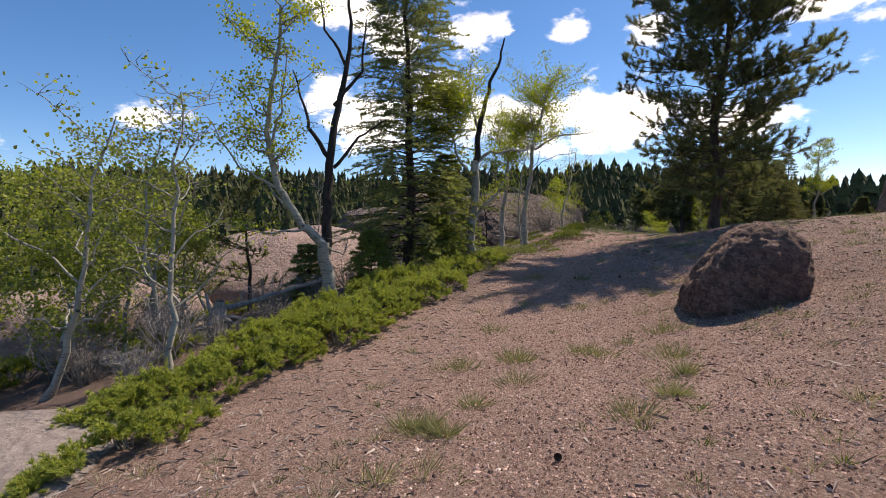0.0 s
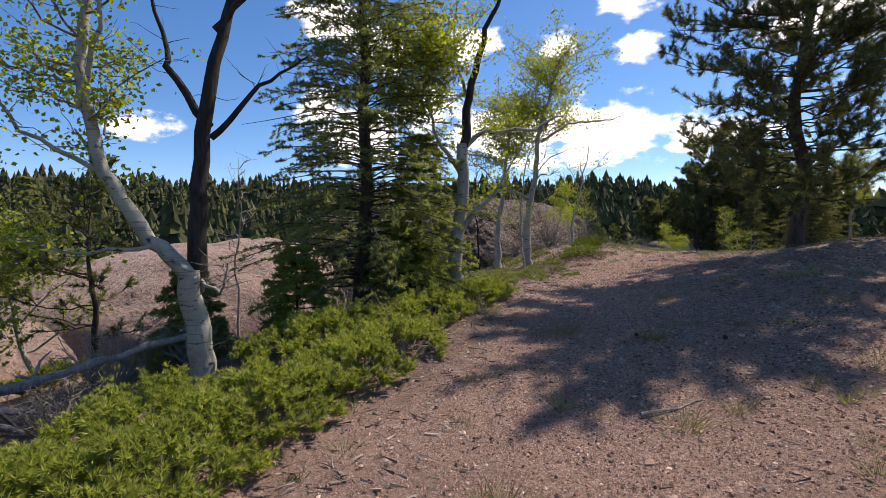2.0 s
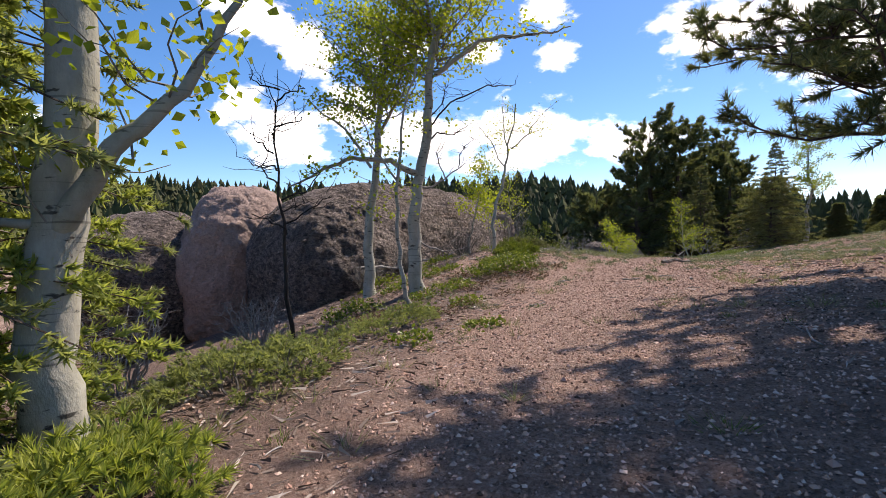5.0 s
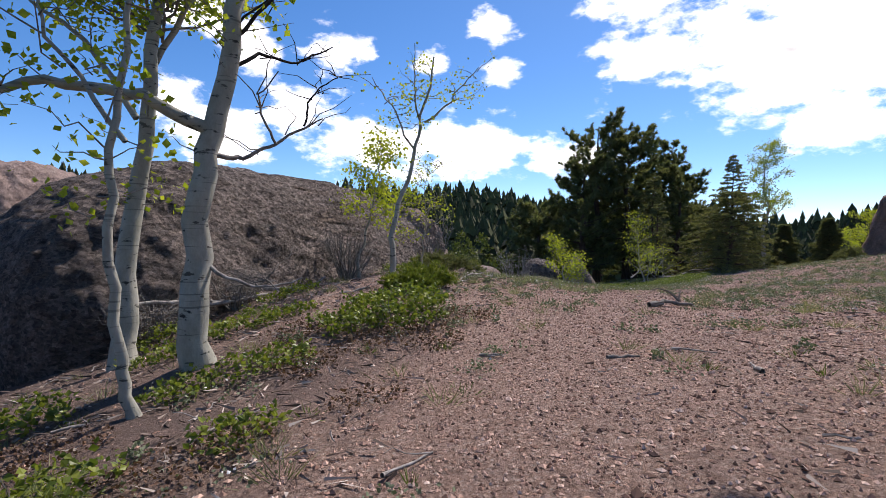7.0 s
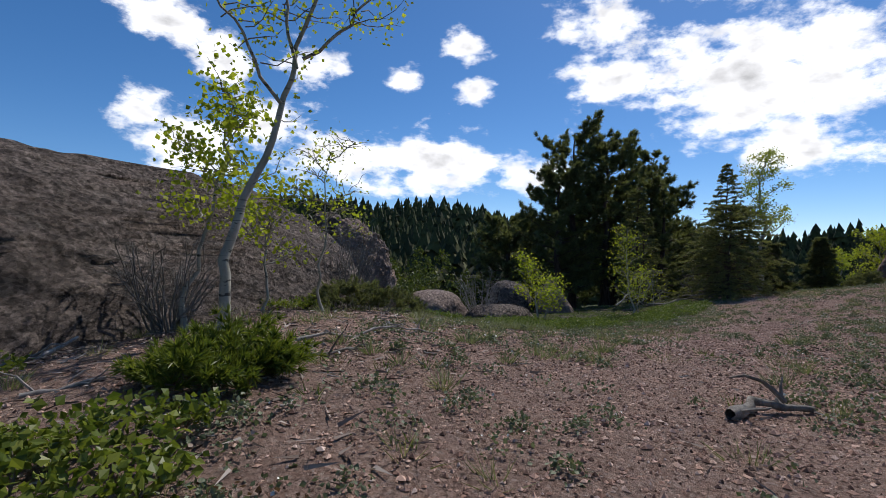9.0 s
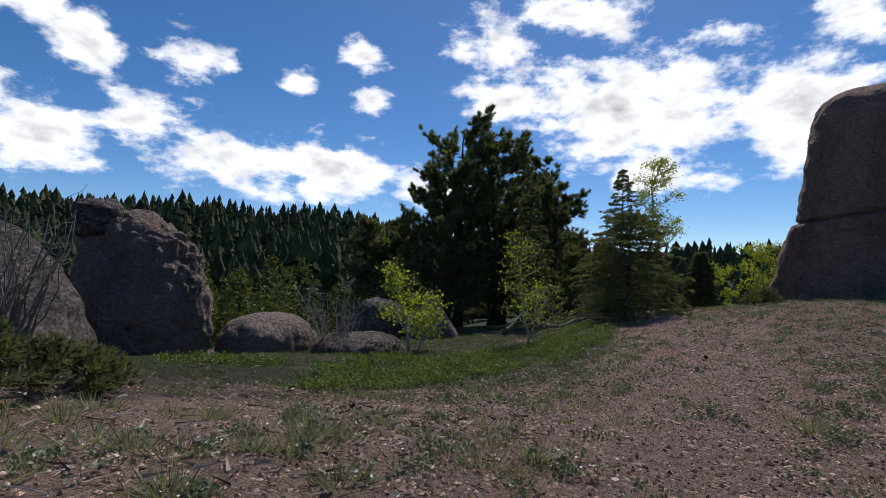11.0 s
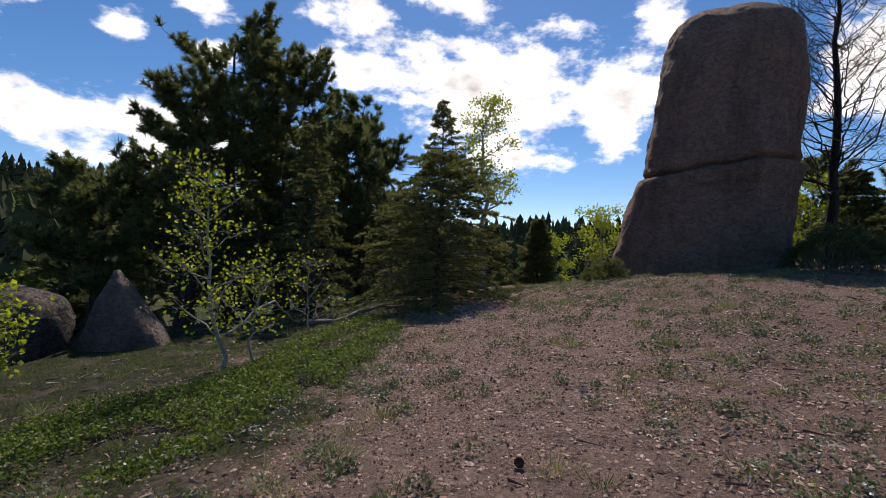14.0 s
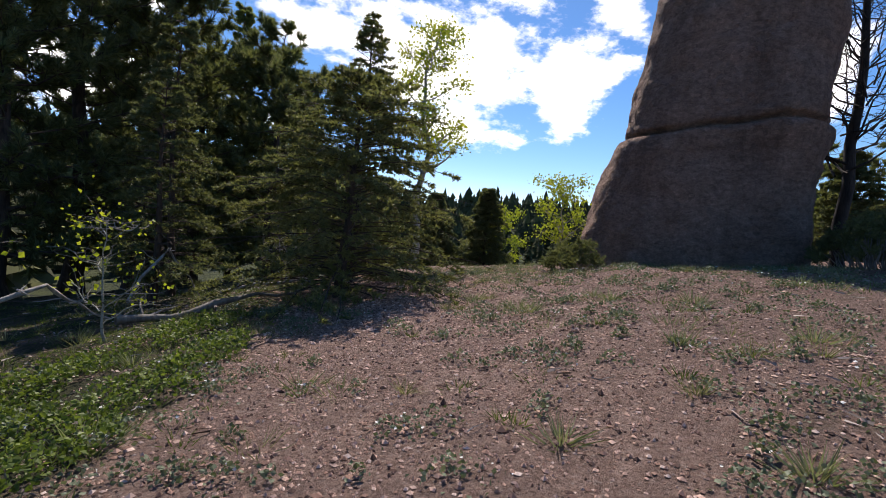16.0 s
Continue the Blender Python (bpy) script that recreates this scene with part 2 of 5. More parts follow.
def leaf_material(name, a, b, sheer=0.35, rough=0.55):
    m = Mat(name, rough)
    c = m.ramp(m.island(), [(0.0, a), (1.0, b)])
    c = m.mix(m.fit(m.noise(1.4, 3, 0.6), 0.35, 0.7, 0.0, 0.5), c, tuple(v * 0.6 for v in a))
    m.color(c)
    bright = m.mix(1.0, c, (1.3, 1.35, 0.75), "MULTIPLY")
    if sheer:
        m.sheer(bright, sheer)
    return m.m


def plain_material(name, a, b, scale=20, rough=0.85):
    m = Mat(name, rough)
    m.color(m.ramp(m.noise(scale, 6, 0.7), [(0.3, a), (0.7, b)]))
    m.bump(m.noise(scale * 2, 5, 0.7), 0.6, 0.01)
    return m.m


GROUND = ground_material()
ROCK_PINK = rock_material("pink_granite", (0.60, 0.44, 0.375), (0.40, 0.285, 0.24), (0.47, 0.35, 0.30), 0.05, 0.12, 0.12)
ROCK_PALE = rock_material("pale_slab_granite", (0.60, 0.52, 0.47), (0.42, 0.355, 0.32), (0.48, 0.41, 0.37), 0.04, 0.2, 0.12)
ROCK_GRAVEL = rock_material("gravelly_granite", (0.62, 0.42, 0.335), (0.36, 0.235, 0.185), (0.38, 0.25, 0.195), 0.14, 0.1, 0.5)
ROCK_GREY = rock_material("lichened_granite", (0.60, 0.51, 0.46), (0.22, 0.185, 0.168), (0.18, 0.155, 0.145), 0.22, 0.45, 0.7)
ROCK_CRUST = rock_material("crusted_granite", (0.72, 0.57, 0.49), (0.46, 0.345, 0.295), (0.42, 0.32, 0.275), 0.16, 0.3, 0.3)
ROCK_BROWN = rock_material("brown_granite", (0.74, 0.50, 0.385), (0.50, 0.325, 0.25), (0.36, 0.225, 0.165), 0.11, 0.1)
PEBBLE = Mat("pebbles", 0.9)
PEBBLE.color(PEBBLE.ramp(PEBBLE.island(), [(0.0, (0.08, 0.05, 0.04)), (0.3, (0.29, 0.17, 0.125)), (0.6, (0.50, 0.32, 0.245)), (0.9, (0.62, 0.425, 0.335)), (1.0, (0.72, 0.56, 0.47))]))
PEBBLE = PEBBLE.m
CHIPS = Mat("litter", 0.9)
CHIPS.color(CHIPS.ramp(CHIPS.island(), [(0.0, (0.07, 0.05, 0.04)), (0.5, (0.22, 0.17, 0.14)), (1.0, (0.46, 0.40, 0.35))]))
CHIPS = CHIPS.m
BARK_ASPEN = bark_material("aspen_bark", (0.25, 0.245, 0.20), (0.40, 0.385, 0.325), (0.045, 0.04, 0.035), 5.0, (1, 1, 0.6))
BARK_DARK = bark_material("charred_bark", (0.012, 0.011, 0.01), (0.05, 0.043, 0.038))
BARK_PINE = bark_material("pine_bark", (0.035, 0.026, 0.021), (0.12, 0.082, 0.062))
BARK_GREY = bark_material("grey_deadwood", (0.16, 0.145, 0.13), (0.42, 0.39, 0.36))
BARK_TWIG = bark_material("twig_bark", (0.12, 0.105, 0.09), (0.27, 0.25, 0.22))
LEAF_ASPEN = leaf_material("aspen_leaf", (0.23, 0.29, 0.025), (0.48, 0.50, 0.06), 0.5)
LEAF_GREEN = leaf_material("green_leaf", (0.17, 0.21, 0.04), (0.36, 0.39, 0.09), 0.5)
LEAF_VALLEY = leaf_material("valley_leaf", (0.055, 0.08, 0.018), (0.155, 0.18, 0.04), 0.3)
LEAF_BROWN = leaf_material("rusty_leaf", (0.08, 0.045, 0.03), (0.22, 0.125, 0.08), 0.2)
NEEDLE_PINE = leaf_material("pine_needle", (0.09, 0.105, 0.05), (0.25, 0.265, 0.12), 0.4)
NEEDLE_SPRUCE = leaf_material("spruce_needle", (0.15, 0.18, 0.08), (0.39, 0.41, 0.17), 0.5)
NEEDLE_FIR = leaf_material("fir_needle", (0.19, 0.24, 0.07), (0.44, 0.46, 0.14), 0.5)
NEEDLE_JUNIPER = leaf_material("juniper_needle", (0.16, 0.215, 0.05), (0.50, 0.52, 0.12), 0.45)
NEEDLE_MID = leaf_material("mid_needle", (0.12, 0.13, 0.06), (0.30, 0.30, 0.13), 0.4)
NEEDLE_DARK = leaf_material("dark_needle", (0.085, 0.10, 0.05), (0.23, 0.235, 0.11), 0.4)
LEAF_BERRY = leaf_material("kinnikinnick_leaf", (0.075, 0.115, 0.02), (0.26, 0.29, 0.05), 0.35, 0.4)
GRASS_DRY = leaf_material("dry_grass", (0.16, 0.17, 0.075), (0.40, 0.38, 0.22), 0.3)
GRASS_SAGE = leaf_material("sage_grass", (0.15, 0.17, 0.085), (0.34, 0.36, 0.22), 0.3)
GRASS_GREEN = leaf_material("green_grass", (0.07, 0.105, 0.03), (0.19, 0.24, 0.06), 0.35)
LEAF_COVER = leaf_material("ground_cover_leaf", (0.06, 0.10, 0.022), (0.21, 0.26, 0.055), 0.35, 0.5)
SAGE = leaf_material("grey_sage", (0.11, 0.135, 0.075), (0.25, 0.28, 0.18), 0.2)
FOREST = leaf_material("far_conifer", (0.036, 0.041, 0.017), (0.115, 0.12, 0.04), 0.0, 0.9)
FLOWER = plain_material("white_petal", (0.62, 0.62, 0.58), (0.8, 0.8, 0.76))

# ---------------------------------------------------------------- terrain
SPOTS = [
    (-0.5, -2.0, 0.0), (1.2, 3.0, 0.0), (2.9, 6.0, 0.05), (2.1, 8.6, 0.2), (6.5, 5.0, 1.15), (7.0, 9.0, 1.25), (2.1, 10.6, 0.35),
    (-2.9, 9.65, -0.15), (-5.0, 4.0, -0.7), (-9.0, 8.0, -1.3), (0.34, 13.0, 0.55), (8.5, 14.85, 1.23), (6.6, 17.2, 0.70), (3.4, 13.3, 0.5), (8.2, 19.6, 0.82),
    (5.2, 20.6, 1.05), (5.2, 22.1, 1.1), (2.6, 19.3, 0.5), (-2.0, 17.0, -0.6), (13.7, 24.8, 0.56), (11.5, 26.0, 0.27), (10.3, 22.3, 0.72), (16.3, 25.0, 0.62),
    (19.0, 25.1, 0.82), (23.9, 25.0, 1.45), (23.6, 26.3, 1.25), (23.3, 23.4, 1.35), (22.6, 27.3, 1.05), (21.5, 29.1, 0.7), (26.5, 26.0, 1.2), (16.0, 30.0, 0.05), (24.5, 31.5, 0.55), (14.0, 36.0, -0.6), (14.0, 17.0, 1.1), (20.0, 18.0, 1.2),
    (7.0, 27.0, 0.85), (-4.0, 24.0, -1.6), (30.0, 40.0, -0.4),
]
SX = np.array(SPOTS)


def tps(r2):
    return 0.5 * r2 * np.log(r2 + 1e-9)


def solve_spots():
    n = len(SX)
    d = ((SX[:, None, :2] - SX[None, :, :2]) ** 2).sum(-1)
    p = np.c_[np.ones(n), SX[:, :2]]
    a = np.block([[tps(d) + np.eye(n) * 1.5, p], [p.T, np.zeros((3, 3))]])
    return np.linalg.solve(a, np.r_[SX[:, 2], 0, 0, 0])


SW = solve_spots()


def ease(a, b, v):
    u = np.clip((v - a) / (b - a), 0, 1)
    return u * u * (3 - 2 * u)


def base_height(x, y):
    """Ground height at x, y (arrays): the trail's saddle, falling to a wooded valley and rising to far hills."""
    x, y = np.atleast_1d(np.asarray(x, float)), np.atleast_1d(np.asarray(y, float))
    near = SW[-3] + SW[-2] * x + SW[-1] * y
    for (px, py, _), w in zip(SX, SW):
        near = near + w * tps((x - px) ** 2 + (y - py) ** 2)
    cx, cy = x - 10.0, y - 18.0
    r, az = np.hypot(cx, cy), np.degrees(np.arctan2(cx, cy))
    valley = -3.5 + 0.5 * np.sin(x * 0.11 + 1) * np.cos(y * 0.09) + 2.5 * np.exp(-((az - 75) / 45) ** 2)
    hill = 9.0 + 6.0 * np.exp(-((az + 10) / 45) ** 2) - 9.0 * np.exp(-((az - 55) / 22) ** 2) + 1.6 * np.sin(az * 0.13) + 1.0 * np.sin(az * 0.31 + 2)
    far = valley + (hill - valley) * ease(60, 190, r)
    k = ease(22, 38, r)
    return np.clip(near, -4, 4) * (1 - k) + far * k

# ---------------------------------------------------------------- building blocks
rng = np.random.default_rng(7)


class Geo:
    """Vertices and faces gathered into one mesh."""

    def __init__(self):
        self.v, self.f, self.n = [], [], 0

    def add(self, v, f):
        v, f = np.asarray(v, float), np.asarray(f, int)
        self.v.append(v.reshape(-1, 3))
        self.f.append(f + self.n)
        self.n += len(v.reshape(-1, 3))

    def mesh(self, name, mat, smooth=False):
        me = bpy.data.meshes.new(name)
        if self.n:
            v = np.concatenate(self.v)
            me.vertices.add(len(v))
            me.vertices.foreach_set("co", v.ravel())
            loops = np.concatenate([f.ravel() for f in self.f])
            sizes = np.concatenate([np.full(len(f), f.shape[1]) for f in self.f])
            me.loops.add(len(loops))
            me.loops.foreach_set("vertex_index", loops)
            me.polygons.add(len(sizes))
            me.polygons.foreach_set("loop_start", np.r_[0, np.cumsum(sizes)[:-1]])
            me.polygons.foreach_set("use_smooth", np.full(len(sizes), smooth))
            me.update(calc_edges=True)
            me.validate()
        me.materials.append(mat)
        return me

    def part(self, name, mat, parent=None, label="", smooth=False):
        ob = new(name, self.mesh(name, mat, smooth))
        if parent is not None:
            ob.parent = parent
        return tagged(ob, label)


def tube(geo, path, radii, sides=7):
    """A tapered limb along a line of points."""
    path = np.asarray(path, float)
    radii = np.asarray(radii, float)
    d = np.gradient(path, axis=0)
    d /= np.linalg.norm(d, axis=1)[:, None] + 1e-9
    ref = np.array([1.0, 0.13, 0.07]) if abs(d[:, 0]).mean() < 0.8 else np.array([0.05, 1.0, 0.1])
    a = np.cross(d, ref)
    a /= np.linalg.norm(a, axis=1)[:, None] + 1e-9
    b = np.cross(d, a)
    ang = np.arange(sides) * 2 * math.pi / sides
    ring = path[:, None] + radii[:, None, None] * (np.cos(ang)[None, :, None] * a[:, None] + np.sin(ang)[None, :, None] * b[:, None])
    n = len(path)
    i = np.arange(n - 1)[:, None] * sides
    j = np.arange(sides)[None, :]
    k = (j + 1) % sides
    quads = np.stack([i + j, i + k, i + sides + k, i + sides + j], -1).reshape(-1, 4)
    geo.add(ring, quads)


def wiggle(a, b, steps, amp, droop=0.0):
    """A crooked line from a to b."""
    a, b = np.asarray(a, float), np.asarray(b, float)
    u = np.linspace(0, 1, steps)[:, None]
    p = a + (b - a) * u
    off = np.cumsum(rng.normal(0, 1, (steps, 3)), 0)
    off -= u * off[-1]
    p = p + off * amp * np.linalg.norm(b - a) / steps
    p[:, 2] += (droop * np.sin(u * math.pi))[:, 0]
    return p


def leaves(geo, at, size, flat=0.0, fold=0.25):
    """Small folded leaves at many places, turned at random."""
    at = np.asarray(at, float)
    n = len(at)
    if not n:
        return
    d = rng.normal(0, 1, (n, 3))
    d[:, 2] *= 1 - flat
    d /= np.linalg.norm(d, axis=1)[:, None] + 1e-9
    s = rng.normal(0, 1, (n, 3))
    s -= (s * d).sum(1)[:, None] * d
    s /= np.linalg.norm(s, axis=1)[:, None] + 1e-9
    up = np.cross(d, s)
    z = (size * rng.uniform(0.65, 1.3, n))[:, None]
    v = np.stack([at, at + z * (0.45 * d + 0.42 * s + fold * 0.4 * up), at + z * d, at + z * (0.45 * d - 0.42 * s + fold * 0.4 * up)], 1)
    i = np.arange(n)[:, None] * 4
    geo.add(v, np.concatenate([i + [0, 1, 2], i + [0, 2, 3]]))


def blades(geo, at, way, length, width):
    """Thin needles or blades of grass from many places."""
    n = len(at)
    way = way / (np.linalg.norm(way, axis=1)[:, None] + 1e-9)
    s = np.cross(way, rng.normal(0, 1, (n, 3)))
    s /= np.linalg.norm(s, axis=1)[:, None] + 1e-9
    w, length = np.broadcast_to(width, n)[:, None], np.broadcast_to(length, n)[:, None]
    v = np.stack([at - s * w, at + s * w, at + way * length], 1)
    geo.add(v, np.arange(n)[:, None] * 3 + [0, 1, 2])


def tufts(geo, at, axis, needles, length, width, spread):
    """Bursts of needles about the ends of twigs."""
    at, axis = np.asarray(at, float), np.asarray(axis, float)
    if not len(at):
        return
    p = np.repeat(at, needles, 0)
    w = np.repeat(axis, needles, 0)
    w = w / (np.linalg.norm(w, axis=1)[:, None] + 1e-9) + rng.normal(0, spread, p.shape)
    blades(geo, p, w, length * rng.uniform(0.7, 1.2, len(p)), width)


def hgt(x, y):
    return float(height(x, y)[0])


def empty_at(name, x, y, z, label, category, group=""):
    e = new(name)
    e.location = (x, y, z)
    return tagged(e, label, category, group)


# ---------------------------------------------------------------- ground
TRAIL = np.array([(-0.4, -6.0), (0.3, 2.0), (1.4, 7.0), (2.6, 11.0), (4.6, 15.5), (6.6, 18.6), (9.4, 21.4), (13.0, 23.6), (17.0, 26.0), (21.0, 29.5), (24.0, 34.0)])


def trail_distance(x, y):
    """Distance from the trail's middle; negative on its left."""
    best, side = np.full(np.shape(x), 1e9), np.ones(np.shape(x))
    for (ax, ay), (bx, by) in zip(TRAIL, TRAIL[1:]):
        dx, dy = bx - ax, by - ay
        u = np.clip(((x - ax) * dx + (y - ay) * dy) / (dx * dx + dy * dy), 0, 1)
        d = np.hypot(x - ax - u * dx, y - ay - u * dy)
        s = np.sign((x - ax) * dy - (y - ay) * dx)
        side = np.where(d < best, s, side)
        best = np.minimum(best, d)
    return best * side


PHASES = np.random.default_rng(5).uniform(0, 6, (4, 4))


def height(x, y):
    """Height of the ground's surface with its humps, hollows and the trail's ruts."""
    x, y = np.atleast_1d(np.asarray(x, float)), np.atleast_1d(np.asarray(y, float))
    bumps = np.zeros(np.shape(x))
    for (f, a), ph in zip(((0.9, 0.05), (2.1, 0.028), (4.7, 0.014), (8.9, 0.007)), PHASES):
        bumps = bumps + a * (np.sin(x * f + 1.3 * np.sin(y * f * 0.7 + ph[0]) + ph[1]) * np.cos(y * f * 0.9 + 1.1 * np.sin(x * f * 0.8 + ph[2]) + ph[3]))
    dist = trail_distance(x, y)
    calm = 0.35 + 0.65 * ease(0.6, 2.2, np.abs(dist))
    ruts = -0.03 * np.exp(-((np.abs(dist) - 0.75) / 0.25) ** 2) * ease(15, 20, y)
    near = 1 - ease(30, 60, np.hypot(x - 9, y - 14))
    return base_height(x, y) + (bumps * calm + ruts) * near


def make_ground():
    def axis(lo, hi, c0, c1, fine, grow):
        out = list(np.arange(c0, c1 + 1e-6, fine))
        step = fine
        while out[-1] < hi:
            step *= grow
            out.append(out[-1] + step)
        step = fine
        while out[0] > lo:
            step *= grow
            out.insert(0, out[0] - step)
        return np.array(out)

    xs, ys = axis(-2500, 2500, -8, 26, 0.16, 1.13), axis(-2500, 2500, -4, 33, 0.16, 1.13)
    gx, gy = np.meshgrid(xs, ys)
    gz = height(gx.ravel(), gy.ravel())
    x, y = gx.ravel(), gy.ravel()
    dist = trail_distance(x, y)
    nx = len(xs)
    i = (np.arange(len(ys) - 1)[:, None] * nx + np.arange(nx - 1)[None]).ravel()[:, None]
    geo = Geo()
    geo.add(np.c_[x, y, gz], i + [0, 1, nx + 1, nx])
    ob = geo.part("ground", GROUND, None, "pink granite gravel with needle litter and sparse grass", True)
    tagged(ob, category="ground", kind="structure")
    me = ob.data
    left = np.maximum(-dist, 0)
    litter = 0.8 * ease(0.7, 2.4, left) * ease(7, 10, y) * (1 - 0.9 * ease(18.5, 21.5, y)) + 0.35 * ease(1.5, 4, dist) * (1 - ease(20, 25, y))
    litter = np.maximum(litter, 0.55 * np.exp(-((x - 6.5) ** 2 + (y - 12.5) ** 2) / 12.0))
    litter = np.maximum(litter, 0.9 * ease(3.0, 5.0, left) * ease(-4, 2, y))
    turf = 0.4 * ease(1.0, 2.0, left) * ease(24.5, 26.5, y) * (1 - ease(8, 14, left)) + 0.30 * ease(22, 25, y) * ease(0.9, 1.6, np.abs(dist))
    turf = np.maximum(turf, 0.35 * np.exp(-((x - 10.2) ** 2 / 3 + (y - 24.4) ** 2 / 1.5)))
    wood = ease(24, 32, np.hypot(x - 10, y - 17))
    # beyond y = 18 the weight darkens for cloud shade; right bank is soil
    earth_shade = 0.05 + 0.5 * ease(18.0, 22.5, y) * ease(-3.5, -1.0, dist) + 0.25 * ease(1.2, 3.5, dist)
    for key, val in (("litter", litter), ("turf", turf), ("wood", wood), ("earth_shade", earth_shade)):
        at = me.attributes.new(key, "FLOAT", "POINT")
        at.data.foreach_set("value", val.astype(np.float32))
    return ob


make_ground()


def rock(name, centre, half, turn=0, lean=0, tip=0, seed=1, mat=None, square=0.7, rough=0.12, fine=0.03, detail=5, label="", shape=None, freq=1.0, cracks=0.02):
    """A boulder: a rounded block, weathered by several scales of noise."""
    bm = bmesh.new()
    bmesh.ops.create_icosphere(bm, subdivisions=detail, radius=1)
    v = np.array([p.co for p in bm.verts])
    f = np.array([[p.index for p in q.verts] for q in bm.faces])
    bm.free()
    v = np.sign(v) * np.abs(v) ** square
    v /= np.maximum((np.abs(v) ** 2.6).sum(1) ** (1 / 2.6), 1e-6)[:, None] ** 0.75
    w = v * np.array(half)
    if shape:
        w = shape(w, v)
    mean = (half[0] + half[1] + half[2]) / 3
    n = v / (np.linalg.norm(v, axis=1)[:, None] + 1e-9)
    off = np.empty(len(v))
    for k, p in enumerate(w):
        q = Vector(p / mean * freq) + Vector((seed * 7.3, seed * 3.1, seed))
        a = noise.fractal(q * 1.1, 0.9, 2.1, 3)
        b = noise.noise(q * 5.0) + 0.5 * noise.noise(q * 11.0) + 0.3 * noise.noise(q * 23.0)
        c = max(0.0, 0.07 - abs(noise.noise(q * 2.3 + Vector((3, 1, 7))))) / 0.07
        off[k] = rough * mean * a + fine * mean * b - cracks * mean * c * c
    w = w + n * off[:, None]
    geo = Geo()
    geo.add(w, f)
    ob = geo.part(name, mat or ROCK_PINK, None, label, True)
    ob.matrix_world = pose(*centre, tip, lean, turn)
    return tagged(ob, category="rock")


def rock_pillar(cx, cy, z0, z1, turn, label):
    """A tall standing rock: rings that follow its left and right outline, a crack right round, weathered faces."""
    rings, sides = 170, 190
    geo = Geo()
    zz = np.linspace(0, 1, rings)
    left = np.interp(zz, [0, 0.12, 0.27, 0.40, 0.63, 0.86, 1], [2.75, 2.62, 2.38, 1.94, 1.66, 1.38, 1.08])
    right = np.interp(zz, [0, 0.3, 0.5, 0.64, 0.82, 0.92, 1], [1.5, 1.58, 1.62, 1.74, 1.76, 1.6, 1.32])
    deep = np.interp(zz, [0, 0.5, 1], [2.1, 1.85, 1.45])
    shut = np.sqrt(np.maximum(1 - np.clip((zz - 0.88) / 0.12, 0, 1) ** 2.2, 0))
    ang = np.arange(sides) * 2 * math.pi / sides
    c, s = np.cos(ang), np.sin(ang)
    px = np.sign(c) * np.abs(c) ** 0.62
    py = np.sign(s) * np.abs(s) ** 0.62
    v = np.empty((rings, sides, 3))
    for k in range(rings):
        w = np.where(px > 0, right[k], left[k]) * shut[k]
        v[k, :, 0], v[k, :, 1], v[k, :, 2] = px * w, py * deep[k] * shut[k], zz[k] * (z1 - z0)
    flat = v.reshape(-1, 3)
    push = np.empty(len(flat))
    for k, p in enumerate(flat):
        q = Vector(p)
        big = noise.fractal(q * 0.6 + Vector((5, 2, 9)), 0.9, 2.1, 3)
        vert = noise.noise(Vector((p[0] * 0.9, p[1] * 0.9, p[2] * 0.22 + 4)))
        small = noise.noise(q * 2.6) + 0.6 * noise.noise(q * 6.0) + 0.4 * noise.noise(q * 13.0)
        line = 3.15 + 0.05 * math.sin(p[0] * 1.7 + 0.4) + 0.03 * math.sin(p[0] * 4.7 + p[1]) + 0.07 * p[0] + 0.05 * noise.noise(q * 1.3)
        d = p[2] - line
        crack = math.exp(-(d / 0.05) ** 2) * (0.16 + 0.12 * noise.noise(q * 0.9)) + (0.10 * math.exp(-((d + 0.12) / 0.35) ** 2) if d < 0 else 0) * -1
        seam = math.exp(-((p[0] - 0.25 - 0.25 * math.sin(p[2] * 0.7)) / 0.12) ** 2) * 0.10 * (p[2] > line + 0.2)
        push[k] = 0.13 * big + 0.11 * vert + 0.045 * small + 0.05 * min(0.0, noise.noise(q * 0.8 + Vector((1, 8, 3)))) - crack - seam
    n = np.stack([flat[:, 0], flat[:, 1], np.zeros(len(flat))], -1)
    n /= np.linalg.norm(n, axis=1)[:, None] + 1e-6
    flat = flat + n * push[:, None] * np.repeat(np.maximum(shut, 0.15), sides)[:, None]
    i = np.arange(rings - 1)[:, None] * sides
    j = np.arange(sides)[None]
    k = (j + 1) % sides
    geo.add(flat, np.stack([i + j, i + k, i + sides + k, i + sides + j], -1).reshape(-1, 4))
    ob = geo.part("rock_pillar", ROCK_BROWN, None, label, True)
    ob.matrix_world = pose(cx, cy, z0, 0, 0, turn)
    tagged(ob, category="rock")


rock_pillar(27.9, 26.8, 0.7, 8.15, -76, "tall weathered brown granite pillar with a crack across")
rock("boulder", (4.14, 6.05, 0.52), (0.69, 0.8, 1.06), -20, 31, -8, 5, ROCK_GRAVEL, 0.72, 0.07, 0.06, 6, "rounded brown gravelly granite boulder on the bank")
rock("rock_slab", (-5.1, 3.2, -0.86), (1.9, 1.6, 0.42), 20, 4, 0, 8, ROCK_PALE, 0.7, 0.06, 0.01, 5, "low flat grey-pink granite slab below the trail")
rock("granite_outcrop", (-8.2, 17.5, -1.2), (5.4, 4.0, 2.5), 14, -9, 8, 11, ROCK_PINK, 0.85, 0.10, 0.012, 6, "broad smooth pink granite outcrop beyond the trees")
